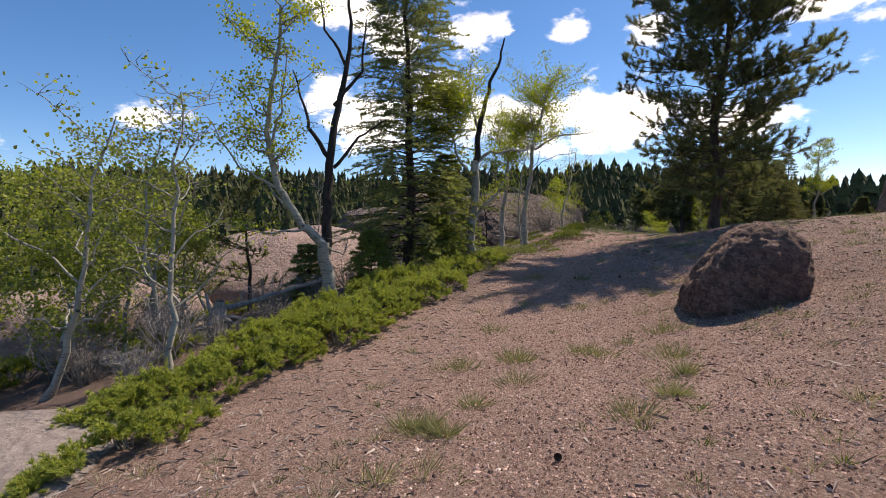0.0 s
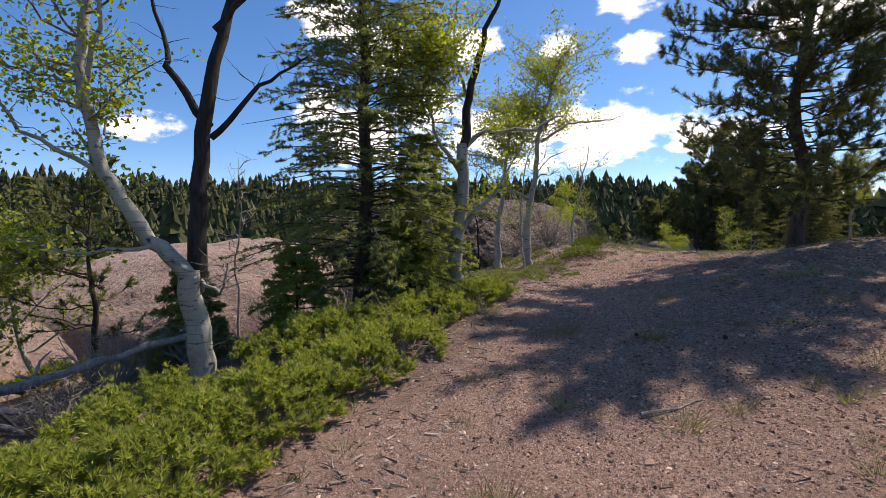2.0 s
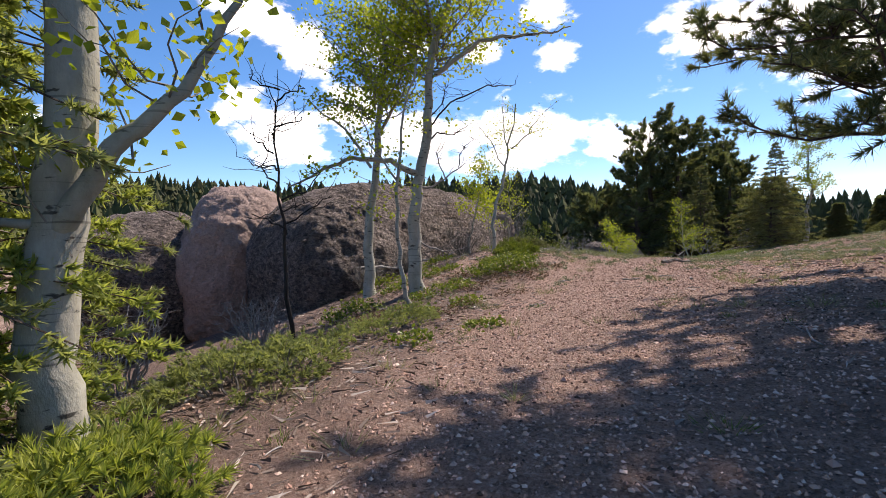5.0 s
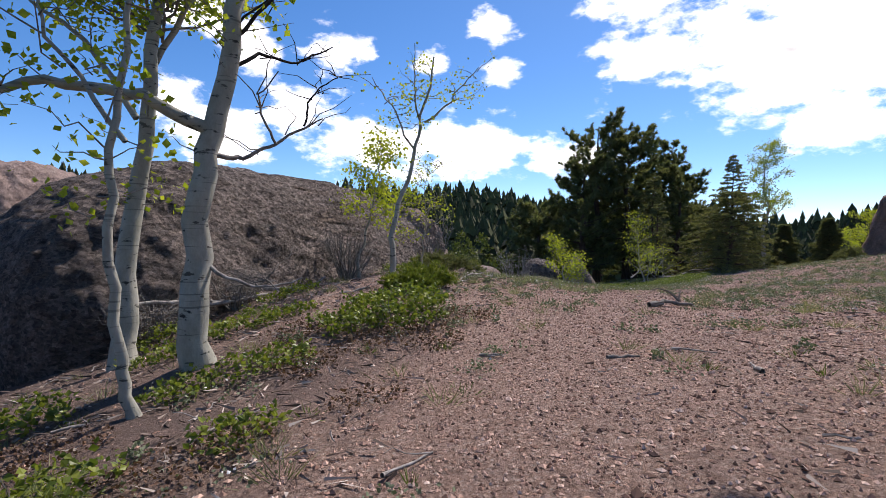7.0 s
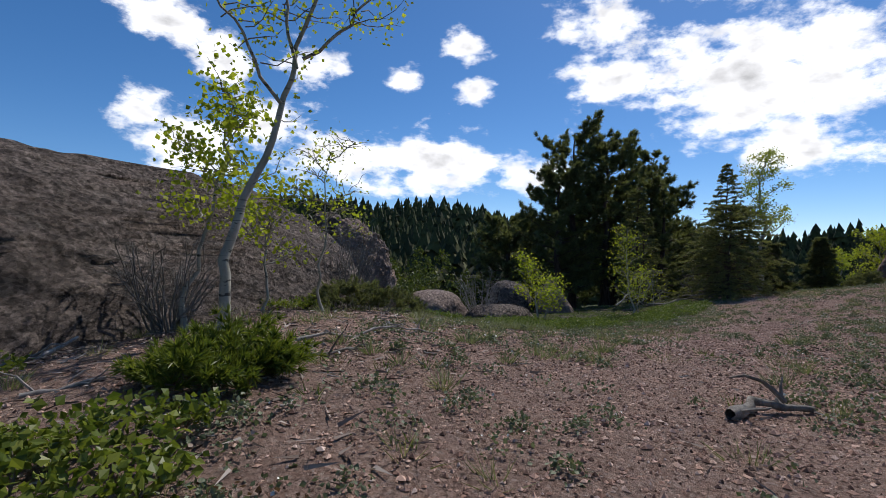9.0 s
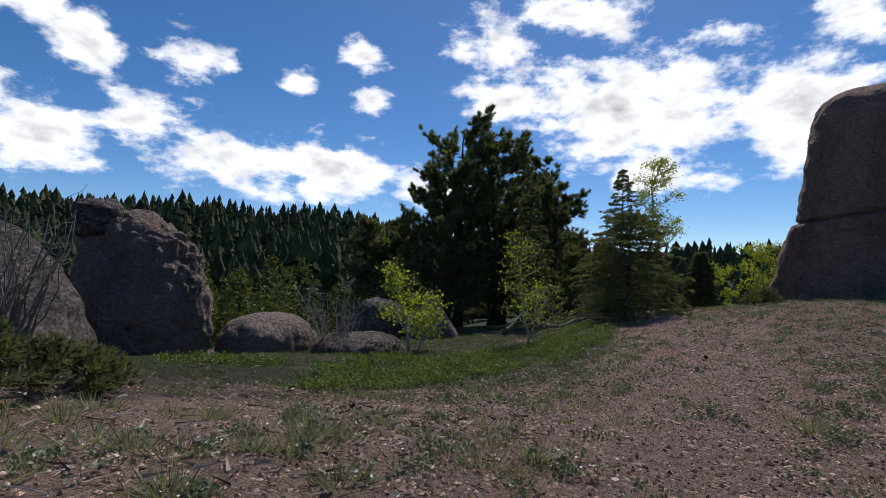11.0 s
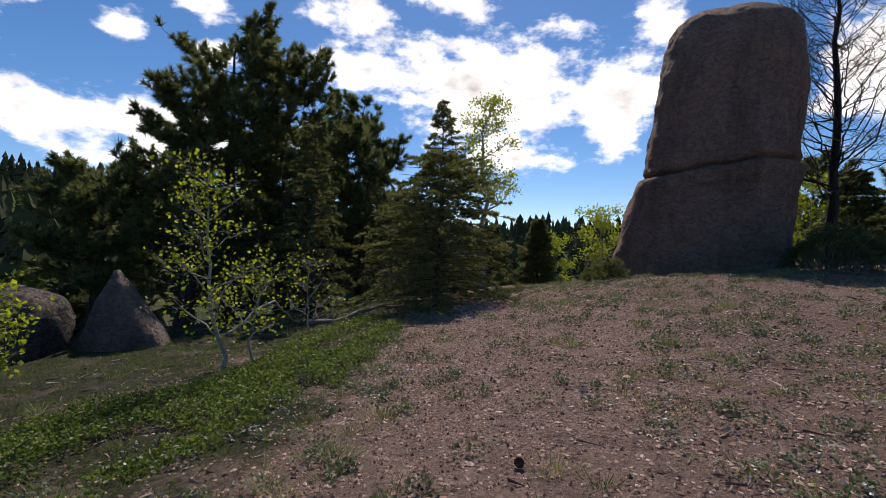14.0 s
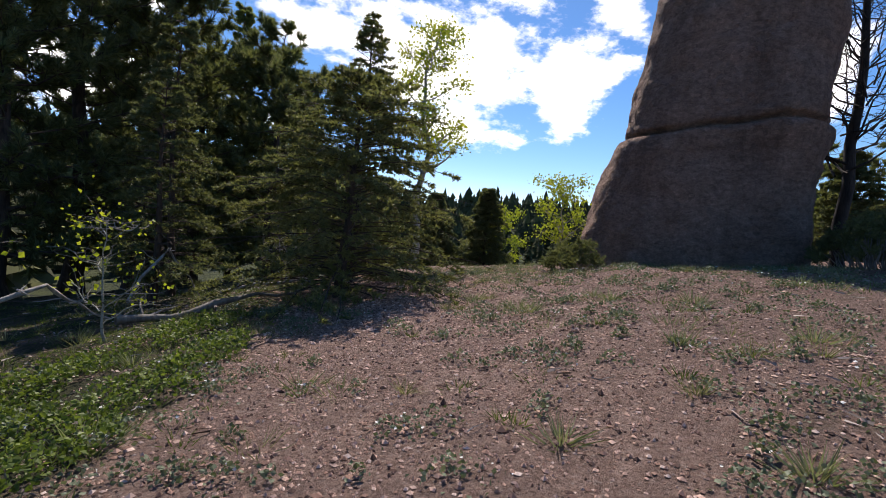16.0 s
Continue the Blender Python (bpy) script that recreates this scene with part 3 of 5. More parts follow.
rock("granite_ledge", (-10.5, 12.5, -1.5), (3.2, 2.6, 1.5), 30, 0, 0, 12, ROCK_PINK, 0.8, 0.12, 0.02, 5, "pink granite ledge among the young aspens")


def dome_shape(w, v):
    out = w.copy()
    out[:, 0] = np.where(w[:, 0] > 0, 5.05 * np.clip(w[:, 0] / 5.05, 0, 1) ** 0.78, w[:, 0])
    up = np.clip(w[:, 2] / 2.75, 0, 1)
    out[:, 1] = np.where(w[:, 1] < 0, w[:, 1] * (1 - 0.55 * up ** 1.3), w[:, 1] * 1.5)
    out[:, 2] = np.where(w[:, 2] > 0, w[:, 2] * np.interp(w[:, 0], [-4.6, -3.0, 1.2, 5.2], [1.07, 1.05, 1.0, 0.9]), w[:, 2])
    # the foot stays as wide as the middle, and flaking layers step down the steep face
    r = np.maximum(np.hypot(out[:, 0] / 4.8, out[:, 1] / 2.15), 0.35)
    low = w[:, 2] < 0
    out[:, 0] = np.where(low, out[:, 0] / np.minimum(r, 1), out[:, 0])
    out[:, 1] = np.where(low, out[:, 1] / np.minimum(r, 1), out[:, 1])
    step = (w[:, 2] * 2.3 + 0.5 * np.sin(w[:, 0] * 1.3) + 0.25 * np.sin(w[:, 0] * 4.1 + w[:, 2] * 3)) % 1.0
    out[:, 1] += np.where((w[:, 1] < 0) & ~low, -0.035 * step * np.clip(1.2 - 0.3 * w[:, 0], 0.2, 1.4), 0)
    return out


rock("granite_dome", (3.45, 25.3, 0.32), (5.05, 2.15, 2.7), 47, 0, 0, 21, ROCK_GREY, 0.52, 0.035, 0.016, 7, "long lichened granite dome with a rough grey face", dome_shape, 2.2, 0.0)
rock("granite_crag", (-1.9, 25.9, 0.55), (1.4, 1.8, 2.6), -16, 5, 0, 23, ROCK_PINK, 0.62, 0.09, 0.04, 6, "steep pink granite crag beside a dark cleft", None, 1.5)
rock("granite_block", (-4.7, 26.3, 0.2), (2.0, 2.2, 2.3), 10, 0, 0, 24, ROCK_GREY, 0.65, 0.10, 0.03, 5, "lichened granite block behind the aspens")


def horn_shape(w, v):
    out = w.copy()
    u = (w[:, 2] / 1.85 + 1) / 2
    k = np.interp(u, [0, 0.3, 0.75, 1], [1.16, 1.08, 0.92, 0.86])
    out[:, 0] = w[:, 0] * k
    out[:, 1] *= k
    out[:, 2] += np.where(u > 0.6, -0.22 * w[:, 0], 0)
    return out


rock("rock_horn", (7.95, 33.3, 1.05), (1.25, 1.2, 1.85), 8, 0, 0, 27, ROCK_CRUST, 0.5, 0.09, 0.07, 6, "rough granite horn with a slanting top beside the dome", horn_shape, 1.9)
horn = bpy.data.objects["rock_horn"]
knob = rock("knob", (7.12, 33.0, 2.74), (0.46, 0.52, 0.42), 0, 0, 0, 28, ROCK_GREY, 0.7, 0.16, 0.06, 5, "small dark rounded knob on top")
del knob["category"]
put = knob.matrix_world.copy()
knob.parent = horn
knob.matrix_parent_inverse = horn.matrix_world.inverted()
knob.matrix_world = put
rock("flat_boulder", (12.4, 31.6, -0.3), (1.1, 0.9, 0.62), 15, 0, 0, 31, ROCK_GREY, 0.75, 0.07, 0.02, 5, "low dark flat-topped boulder in the hollow")
rock("round_boulder", (10.6, 33.0, -0.25), (1.15, 1.0, 0.95), 40, 0, 0, 33, ROCK_CRUST, 0.85, 0.08, 0.02, 5, "pale rounded granite boulder in the hollow")
rock("small_boulder", (11.3, 33.4, -0.4), (0.8, 0.7, 0.7), 0, 0, 0, 34, ROCK_CRUST, 0.85, 0.1, 0.02, 4, "small pale granite boulder in the hollow")


def fin_shape(w, v):
    out = w.copy()
    u = np.clip((w[:, 2] / 0.95 + 1) / 2, 0, 1)
    out[:, 0] = w[:, 0] * (1.25 - 1.05 * u) - 0.25 * u
    out[:, 1] *= 1.2 - 0.75 * u
    return out


rock("rock_fin", (16.25, 34.4, 0.05), (0.85, 0.6, 1.12), -35, 0, 0, 36, ROCK_CRUST, 0.75, 0.05, 0.015, 5, "pale pointed granite fin leaning under the pines", fin_shape)
rock("leaning_boulder", (14.6, 35.2, 0.0), (0.9, 0.7, 0.85), 25, 14, 0, 37, ROCK_GREY, 0.7, 0.08, 0.02, 5, "grey granite boulder beside the pointed fin")

# ---------------------------------------------------------------- trees
ASPEN_L = "slender pale-barked aspen with fresh yellow-green leaves"


LEAFY = 2.6


def twigs_and_leaves(wood, leaf, path, radius, count, length, per, size, rise=0.35, start=0.35, flat=0.0):
    """Side twigs along a limb, with leaves towards their ends."""
    path = np.asarray(path, float)
    n = len(path)
    for _ in range(count):
        u = rng.uniform(start, 1.0) * (n - 1)
        i = min(int(u), n - 2)
        a = path[i] + (path[i + 1] - path[i]) * (u - i)
        d = rng.normal(0, 1, 3)
        d[2] = abs(d[2]) * rise + 0.1
        d /= np.linalg.norm(d)
        ln = length * rng.uniform(0.5, 1.2)
        tw = wiggle(a, a + d * ln, 5, 0.35)
        tube(wood, tw, np.linspace(radius, radius * 0.3, 5), 4)
        if per:
            k = int(LEAFY * rng.integers(max(1, per // 2), per + 1))
            t = rng.uniform(0.35, 1.05, k)
            seg = np.minimum((t * 4).astype(int), 3)
            pos = tw[seg] + (tw[seg + 1] - tw[seg]) * (t * 4 - seg)[:, None] + rng.normal(0, 0.095, (k, 3))
            leaves(leaf, pos, size, flat)


def aspen(x, y, tall, lean=(0, 0), radius=0.08, limbs=9, spread=0.9, per=14, size=0.07, label=ASPEN_L, low=0.4, leafmat=None, seed=1, dead_top=0.0, twigs=7, name="aspen", barkmat=None, group="aspens"):
    """An aspen: trunk, limbs, twigs and leaves."""
    global rng
    rng = np.random.default_rng(seed + 100)
    z = hgt(x, y) - 0.05
    e = empty_at(name, x, y, z, label, "tree", group)
    trunk, wood, leaf = Geo(), Geo(), Geo()
    top = np.array([lean[0], lean[1], tall])
    path = wiggle((0, 0, 0), top, 12, 0.22)
    rad = radius * (1 - 0.85 * np.linspace(0, 1, 12))
    rad[0] *= 1.35
    tube(trunk, path, rad, 10)
    for k in range(limbs):
        u = low + (0.95 - low) * (k + rng.uniform(0, 1)) / limbs
        i = min(int(u * 11), 10)
        a = path[i] + (path[i + 1] - path[i]) * (u * 11 - i)
        ang = k * 2.4 + rng.uniform(-0.5, 0.5)
        ln = spread * (1.15 - 0.6 * u) * rng.uniform(0.7, 1.25)
        b = a + np.array([math.cos(ang) * ln, math.sin(ang) * ln, ln * rng.uniform(0.45, 1.0)])
        lp = wiggle(a, b, 7, 0.3)
        limb = Geo()
        r0 = max(radius * (1 - 0.85 * u) * 0.55, 0.008)
        tube(limb, lp, np.linspace(r0, 0.006, 7), 6)
        limb.part("limb", barkmat or BARK_ASPEN, e, "", True)
        bare = u > 1 - dead_top
        twigs_and_leaves(wood, leaf, lp, 0.006, twigs, 0.34, 0 if bare else per, size)
    twigs_and_leaves(wood, leaf, path[8:], 0.006, twigs, 0.3, per if not dead_top else 0, size)
    trunk.part("trunk", barkmat or BARK_ASPEN, e, "", True)
    if wood.n:
        tagged(wood.part("twigs", BARK_TWIG, e), kind="stuff")
    if leaf.n:
        tagged(leaf.part("crown", leafmat or LEAF_ASPEN, e), kind="stuff")
    return e


def custom_aspen(x, y, label, stems, limbs, seed, per=12, twigs=9, size=0.075, leafmat=None, sprays=0, reach=1.0, sprays_on=None, high=0.45):
    """An aspen with given limbs. stems, limbs: lines of points from the foot, first radius, last radius, bark, leaves or not."""
    global rng
    rng = np.random.default_rng(seed)
    e = empty_at("aspen", x, y, hgt(x, y) - 0.06, label, "tree", "aspens")
    wood, leaf, burnt = Geo(), Geo(), Geo()
    for kind, group in (("trunk", stems), ("limb", limbs)):
        for pts, r0, r1, bark, leafy in group:
            pts = np.array(pts, float)
            fine = []
            for a, b in zip(pts, pts[1:]):
                fine.extend(wiggle(a, b, 6, 0.16)[:-1])
            fine.append(pts[-1])
            fine = np.array(fine)
            g = Geo()
            rad = np.linspace(r0, r1, len(fine))
            if kind == "trunk" and pts[0][2] < 0.05:
                rad[0] *= 1.3
            tube(g, fine, rad, 10 if kind == "trunk" else 7)
            g.part(kind, bark, e, "" if bark is BARK_ASPEN else "blackened dead wood", True)
            if bark is BARK_DARK:
                twigs_and_leaves(burnt, leaf, fine, 0.006, 11, 0.45, 0, size, 0.5, 0.3)
                continue
            twigs_and_leaves(wood, leaf, fine, 0.007, twigs if leafy else twigs // 2, 0.55, per if leafy else 0, size, start=0.3)
    base = np.array(stems[-1][0] if sprays_on is None else limbs[sprays_on][0], float)
    for k in range(sprays):
        u = rng.uniform(high, 1.0) * (len(base) - 1)
        i = min(int(u), len(base) - 2)
        a = base[i] + (base[i + 1] - base[i]) * (u - i)
        ang, ln = rng.uniform(0, 6.283), rng.uniform(0.5, 1.2) * reach
        lp = wiggle(a, a + np.array([math.cos(ang) * ln, math.sin(ang) * ln, ln * rng.uniform(0.1, 0.8)]), 7, 0.3)
        tube(wood, lp, np.linspace(0.016, 0.005, 7), 5)
        twigs_and_leaves(wood, leaf, lp, 0.005, 9, 0.4, per, size, start=0.25)
    tagged(wood.part("twigs", BARK_TWIG, e), kind="stuff")
    if burnt.n:
        tagged(burnt.part("burnt_twigs", BARK_DARK, e), kind="stuff")
    if leaf.n:
        tagged(leaf.part("crown", leafmat or LEAF_ASPEN, e), kind="stuff")
    return e


def pine(x, y, tall, label, lean=(0, 0), radius=0.2, bare=0.2, spread=2.2, seed=1, layers=34, needle=0.17, count=30, width=0.006, top_round=0.35, name="pine_tree", sub=6, group="pines", z0=None):
    """A ponderosa-like pine: bare lower trunk, uneven limbs, and tufts of long needles at the ends."""
    global rng
    rng = np.random.default_rng(seed + 300)
    z = (hgt(x, y) if z0 is None else z0) - 0.08
    e = empty_at(name, x, y, z, label, "tree", group)
    trunk, wood, leaf = Geo(), Geo(), Geo()
    path = wiggle((0, 0, 0), (lean[0], lean[1], tall), 16, 0.10)
    rad = radius * (1 - 0.93 * np.linspace(0, 1, 16) ** 1.1)
    rad[0] *= 1.4
    tube(trunk, path, rad, 10)
    pos, axis = [], []
    for k in range(layers):
        u = bare + (0.985 - bare) * (k + rng.uniform(0, 1)) / layers
        i = min(int(u * 15), 14)
        a = path[i] + (path[i + 1] - path[i]) * (u * 15 - i)
        s = (u - bare) / (1 - bare)
        env = min(1.0, 0.55 + 1.6 * s) * (1 - s) ** (top_round + 0.12) + 0.10
        for _ in range(2):
            ang = rng.uniform(0, 2 * math.pi)
            ln = spread * env * rng.uniform(0.55, 1.15)
            rise = ln * (0.05 + 0.55 * s + rng.uniform(-0.1, 0.15))
            b = a + np.array([math.cos(ang) * ln, math.sin(ang) * ln, rise])
            lp = wiggle(a, b, 8, 0.22, -0.06 * ln)
            tube(wood, lp, np.linspace(max(0.012, radius * 0.16 * (1 - 0.7 * s)), 0.008, 8), 5)
            for q in range(int(sub * (0.7 + 1.1 * s))):
                t = rng.uniform(0.28, 1.0) if q else 1.0
                j = min(int(t * 7), 6)
                c = lp[j] + (lp[j + 1] - lp[j]) * (t * 7 - j)
                d = (b - a) / (ln + 1e-6) * 0.6 + rng.normal(0, 0.55, 3) + np.array([0, 0, 0.45])
                d /= np.linalg.norm(d)
                tl = rng.uniform(0.10, 0.38) * (0.6 + 0.4 * spread / 2.2)
                end = c + d * tl
                tube(wood, np.array([c, (c + end) / 2 + rng.normal(0, 0.015, 3), end]), [0.009, 0.007, 0.004], 4)
                for h in (0.45, 0.75, 1.0):
                    pos.append(c + d * tl * h)
                    axis.append(d)
    tufts(leaf, pos, axis, count, needle, width, 0.62)
    trunk.part("trunk", BARK_PINE, e, "", True)
    tagged(wood.part("branches", BARK_PINE, e), kind="stuff")
    tagged(leaf.part("crown", NEEDLE_PINE, e), kind="stuff")
    return e


def spruce(x, y, tall, label, lean=(0, 0), radius=0.12, bare=0.05, spread=1.3, seed=1, layers=40, needle=0.05, count=16, width=0.006, name="spruce_tree", per=6, needles=None, droop=-0.18, group="spruces", dead=0.0, sprays=9, form=0.85):
    """A spruce or fir: layered, drooping boughs with short needles along their side twigs."""
    global rng
    rng = np.random.default_rng(seed + 500)
    e = empty_at(name, x, y, hgt(x, y) - 0.06, label, "tree", group)
    trunk, wood, leaf = Geo(), Geo(), Geo()
    path = wiggle((0, 0, 0), (lean[0], lean[1], tall), 14, 0.07)
    rad = radius * (1 - 0.95 * np.linspace(0, 1, 14))
    rad[0] *= 1.3
    tube(trunk, path, rad, 9)
    pos, axis = [], []
    for k in range(layers):
        u = bare + (0.985 - bare) * (k + 0.5) / layers
        i = min(int(u * 13), 12)
        a = path[i] + (path[i + 1] - path[i]) * (u * 13 - i)
        s = (u - bare) / (1 - bare)
        for q in range(per):
            ang = 2 * math.pi * (q + rng.uniform(-0.35, 0.35)) / per + k * 1.1
            ln = (spread * (1 - s) ** form + 0.12) * rng.uniform(0.55, 1.2)
            b = a + np.array([math.cos(ang) * ln, math.sin(ang) * ln, ln * (droop + 0.45 * s + rng.uniform(-0.12, 0.12))])
            lp = wiggle(a, b, 6, 0.12, 0.08 * ln)
            tube(wood, lp, np.linspace(max(0.008, radius * 0.13 * (1 - s)), 0.004, 6), 4)
            if rng.uniform() < dead:
                continue
            out = (b - a) / (np.linalg.norm(b - a) + 1e-6)
            side = np.array([-out[1], out[0], 0.0])
            for w in range(sprays):
                t = 0.25 + 0.75 * (w + rng.uniform(0, 1)) / sprays
                j = min(int(t * 5), 4)
                c = lp[j] + (lp[j + 1] - lp[j]) * (t * 5 - j)
                d = out * 0.75 + side * rng.choice([-1, 1]) * rng.uniform(0.3, 1.0) + rng.normal(0, 0.15, 3)
                d /= np.linalg.norm(d)
                tl = (0.10 + 0.26 * (1 - t)) * min(1.3, ln + 0.4)
                for h in (0.2, 0.5, 0.8, 1.0):
                    pos.append(c + d * tl * h - np.array([0, 0, 0.03 * h]))
                    axis.append(d + np.array([0, 0, 0.2]))
    tufts(leaf, pos, axis, count, needle, width, 0.75)
    trunk.part("trunk", BARK_PINE, e, "", True)
    tagged(wood.part("branches", BARK_PINE, e), kind="stuff")
    tagged(leaf.part("crown", needles or NEEDLE_SPRUCE, e), kind="stuff")
    return e


def dead_tree(x, y, tall, label, lean=(0, 0), radius=0.12, limbs=40, spread=1.3, seed=1, bark=None, start=0.2, twig=5, name="dead_tree", fine=0.4, rise=(0.1, 0.8)):
    """A bare tree with fine upswept branches."""
    global rng
    rng = np.random.default_rng(seed + 700)
    e = empty_at(name, x, y, hgt(x, y) - 0.05, label, "tree")
    trunk, wood = Geo(), Geo()
    path = wiggle((0, 0, 0), (lean[0], lean[1], tall), 12, 0.12)
    tube(trunk, path, radius * (1 - 0.9 * np.linspace(0, 1, 12)), 8)
    for k in range(limbs):
        u = start + (0.98 - start) * k / limbs
        i = min(int(u * 11), 10)
        a = path[i] + (path[i + 1] - path[i]) * (u * 11 - i)
        ang = rng.uniform(0, 6.28)
        ln = spread * (1.1 - 0.75 * u) * rng.uniform(0.5, 1.2)
        lp = wiggle(a, a + np.array([math.cos(ang) * ln, math.sin(ang) * ln, ln * rng.uniform(*rise)]), 7, 0.35)
        tube(wood, lp, np.linspace(max(0.012, radius * 0.25 * (1 - u)), 0.005, 7), 5)
        twigs_and_leaves(wood, None, lp, 0.007 if fine > 0.5 else 0.005, twig, fine, 0, 0, 0.8)
    trunk.part("trunk", bark or BARK_DARK, e, "", True)
    tagged(wood.part("branches", bark or BARK_DARK, e), kind="stuff")
    return e


# the aspen on the bank: pale foot, charred dead leader, one live limb
custom_aspen(-3.0, 9.55, "old aspen with a pale foot and a blackened dead leader",
             [([(0, 0, 0), (-0.05, -0.02, 0.75), (-0.12, -0.05, 1.5)], 0.16, 0.13, BARK_ASPEN, False),
              ([(-0.10, 0.02, 1.25), (-0.02, 0.1, 2.6), (0.12, 0.2, 4.2), (0.42, 0.3, 5.6), (0.55, 0.3, 7.2)], 0.125, 0.03, BARK_DARK, False)],
             [([(-0.10, -0.05, 1.35), (-0.55, -0.15, 1.9), (-0.98, -0.3, 2.7), (-1.22, -0.4, 3.9), (-1.0, -0.3, 5.2), (-0.8, -0.3, 6.6)], 0.11, 0.03, BARK_ASPEN, True),
              ([(-0.8, -0.2, 2.25), (-1.3, 0.2, 2.6), (-1.9, 0.5, 3.4)], 0.04, 0.01, BARK_ASPEN, True),
              ([(-1.25, -0.35, 3.5), (-0.8, -0.6, 4.3), (-0.6, -0.6, 5.6)], 0.04, 0.01, BARK_ASPEN, True),
              ([(-1.0, -0.3, 2.7), (-1.7, -0.6, 3.2), (-2.3, -0.7, 4.2)], 0.035, 0.01, BARK_ASPEN, True),
              ([(-0.5, -0.15, 1.8), (-1.2, -0.5, 1.75), (-1.9, -0.6, 1.9)], 0.03, 0.008, BARK_ASPEN, True),
              ([(0.05, 0.12, 3.3), (-0.5, 0.1, 4.2), (-0.75, 0.2, 5.4)], 0.06, 0.015, BARK_DARK, False),
              ([(0.1, 0.15, 3.2), (0.7, 0.3, 3.9), (1.3, 0.4, 4.3)], 0.045, 0.01, BARK_DARK, False),
              ([(0.2, 0.2, 4.6), (0.8, 0.4, 5.4), (0.9, 0.5, 6.6)], 0.05, 0.012, BARK_DARK, False),
              ([(0.42, 0.3, 5.5), (0.0, 0.3, 6.3), (-0.1, 0.3, 7.2)], 0.04, 0.012, BARK_DARK, False),
              ([(-0.05, 0.0, 1.4), (0.35, -0.3, 1.25), (0.5, -0.4, 1.6)], 0.025, 0.008, BARK_ASPEN, False)], 11, 9, 14, 0.06, None, 26, 1.0, 0)
# the forked aspen by the spruce
custom_aspen(0.36, 13.0, "forked aspen with a dead dark top and knotted grey bark",
             [([(0, 0, 0), (-0.02, 0, 0.7), (0.06, 0.05, 1.5), (0.15, 0.1, 3.0)], 0.155, 0.11, BARK_ASPEN, False),
              ([(0.15, 0.1, 2.95), (0.35, 0.2, 4.2), (0.75, 0.3, 5.6), (1.1, 0.3, 6.6)], 0.10, 0.02, BARK_DARK, False)],
             [([(0.05, 0, 1.25), (0.4, -0.1, 1.7), (0.75, -0.1, 2.0), (1.1, -0.1, 2.6)], 0.07, 0.018, BARK_ASPEN, True),
              ([(0.15, 0.1, 2.95), (0.65, 0.1, 3.3), (1.6, 0.2, 3.25), (2.3, 0.3, 3.6)], 0.06, 0.015, BARK_ASPEN, True),
              ([(0.1, 0.1, 2.4), (-0.35, 0.0, 3.1), (-0.6, 0.1, 4.0), (-0.7, 0.0, 5.0)], 0.05, 0.012, BARK_ASPEN, True),
              ([(0.3, 0.2, 3.9), (0.0, 0.3, 4.9), (0.1, 0.3, 5.9)], 0.04, 0.01, BARK_ASPEN, True),
              ([(0.0, 0, 1.3), (-0.5, -0.1, 1.3), (-0.75, -0.15, 1.7)], 0.03, 0.008, BARK_ASPEN, False)], 12, 10, 14, 0.064, None, 46, 1.2, 2)
# two aspens and a sapling in front of the dome
custom_aspen(2.0, 20.0, "tall grey-barked aspen before the granite dome",
             [([(0, 0, 0), (0.0, 0, 1.2), (0.22, 0, 2.7), (0.45, 0, 4.4), (0.5, 0, 5.6)], 0.12, 0.025, BARK_ASPEN, True)],
             [([(0.2, 0, 2.6), (-0.5, 0.1, 3.6), (-1.0, 0.1, 4.0)], 0.035, 0.01, BARK_ASPEN, True),
              ([(0.3, 0, 3.2), (0.9, -0.2, 4.2), (1.1, -0.3, 5.0)], 0.035, 0.01, BARK_ASPEN, True),
              ([(0.4, 0, 4.0), (0.0, 0.3, 4.9), (-0.3, 0.3, 5.6)], 0.03, 0.01, BARK_ASPEN, True)], 13, 8, 12, 0.066, None, 60, 1.3, None, 0.6)
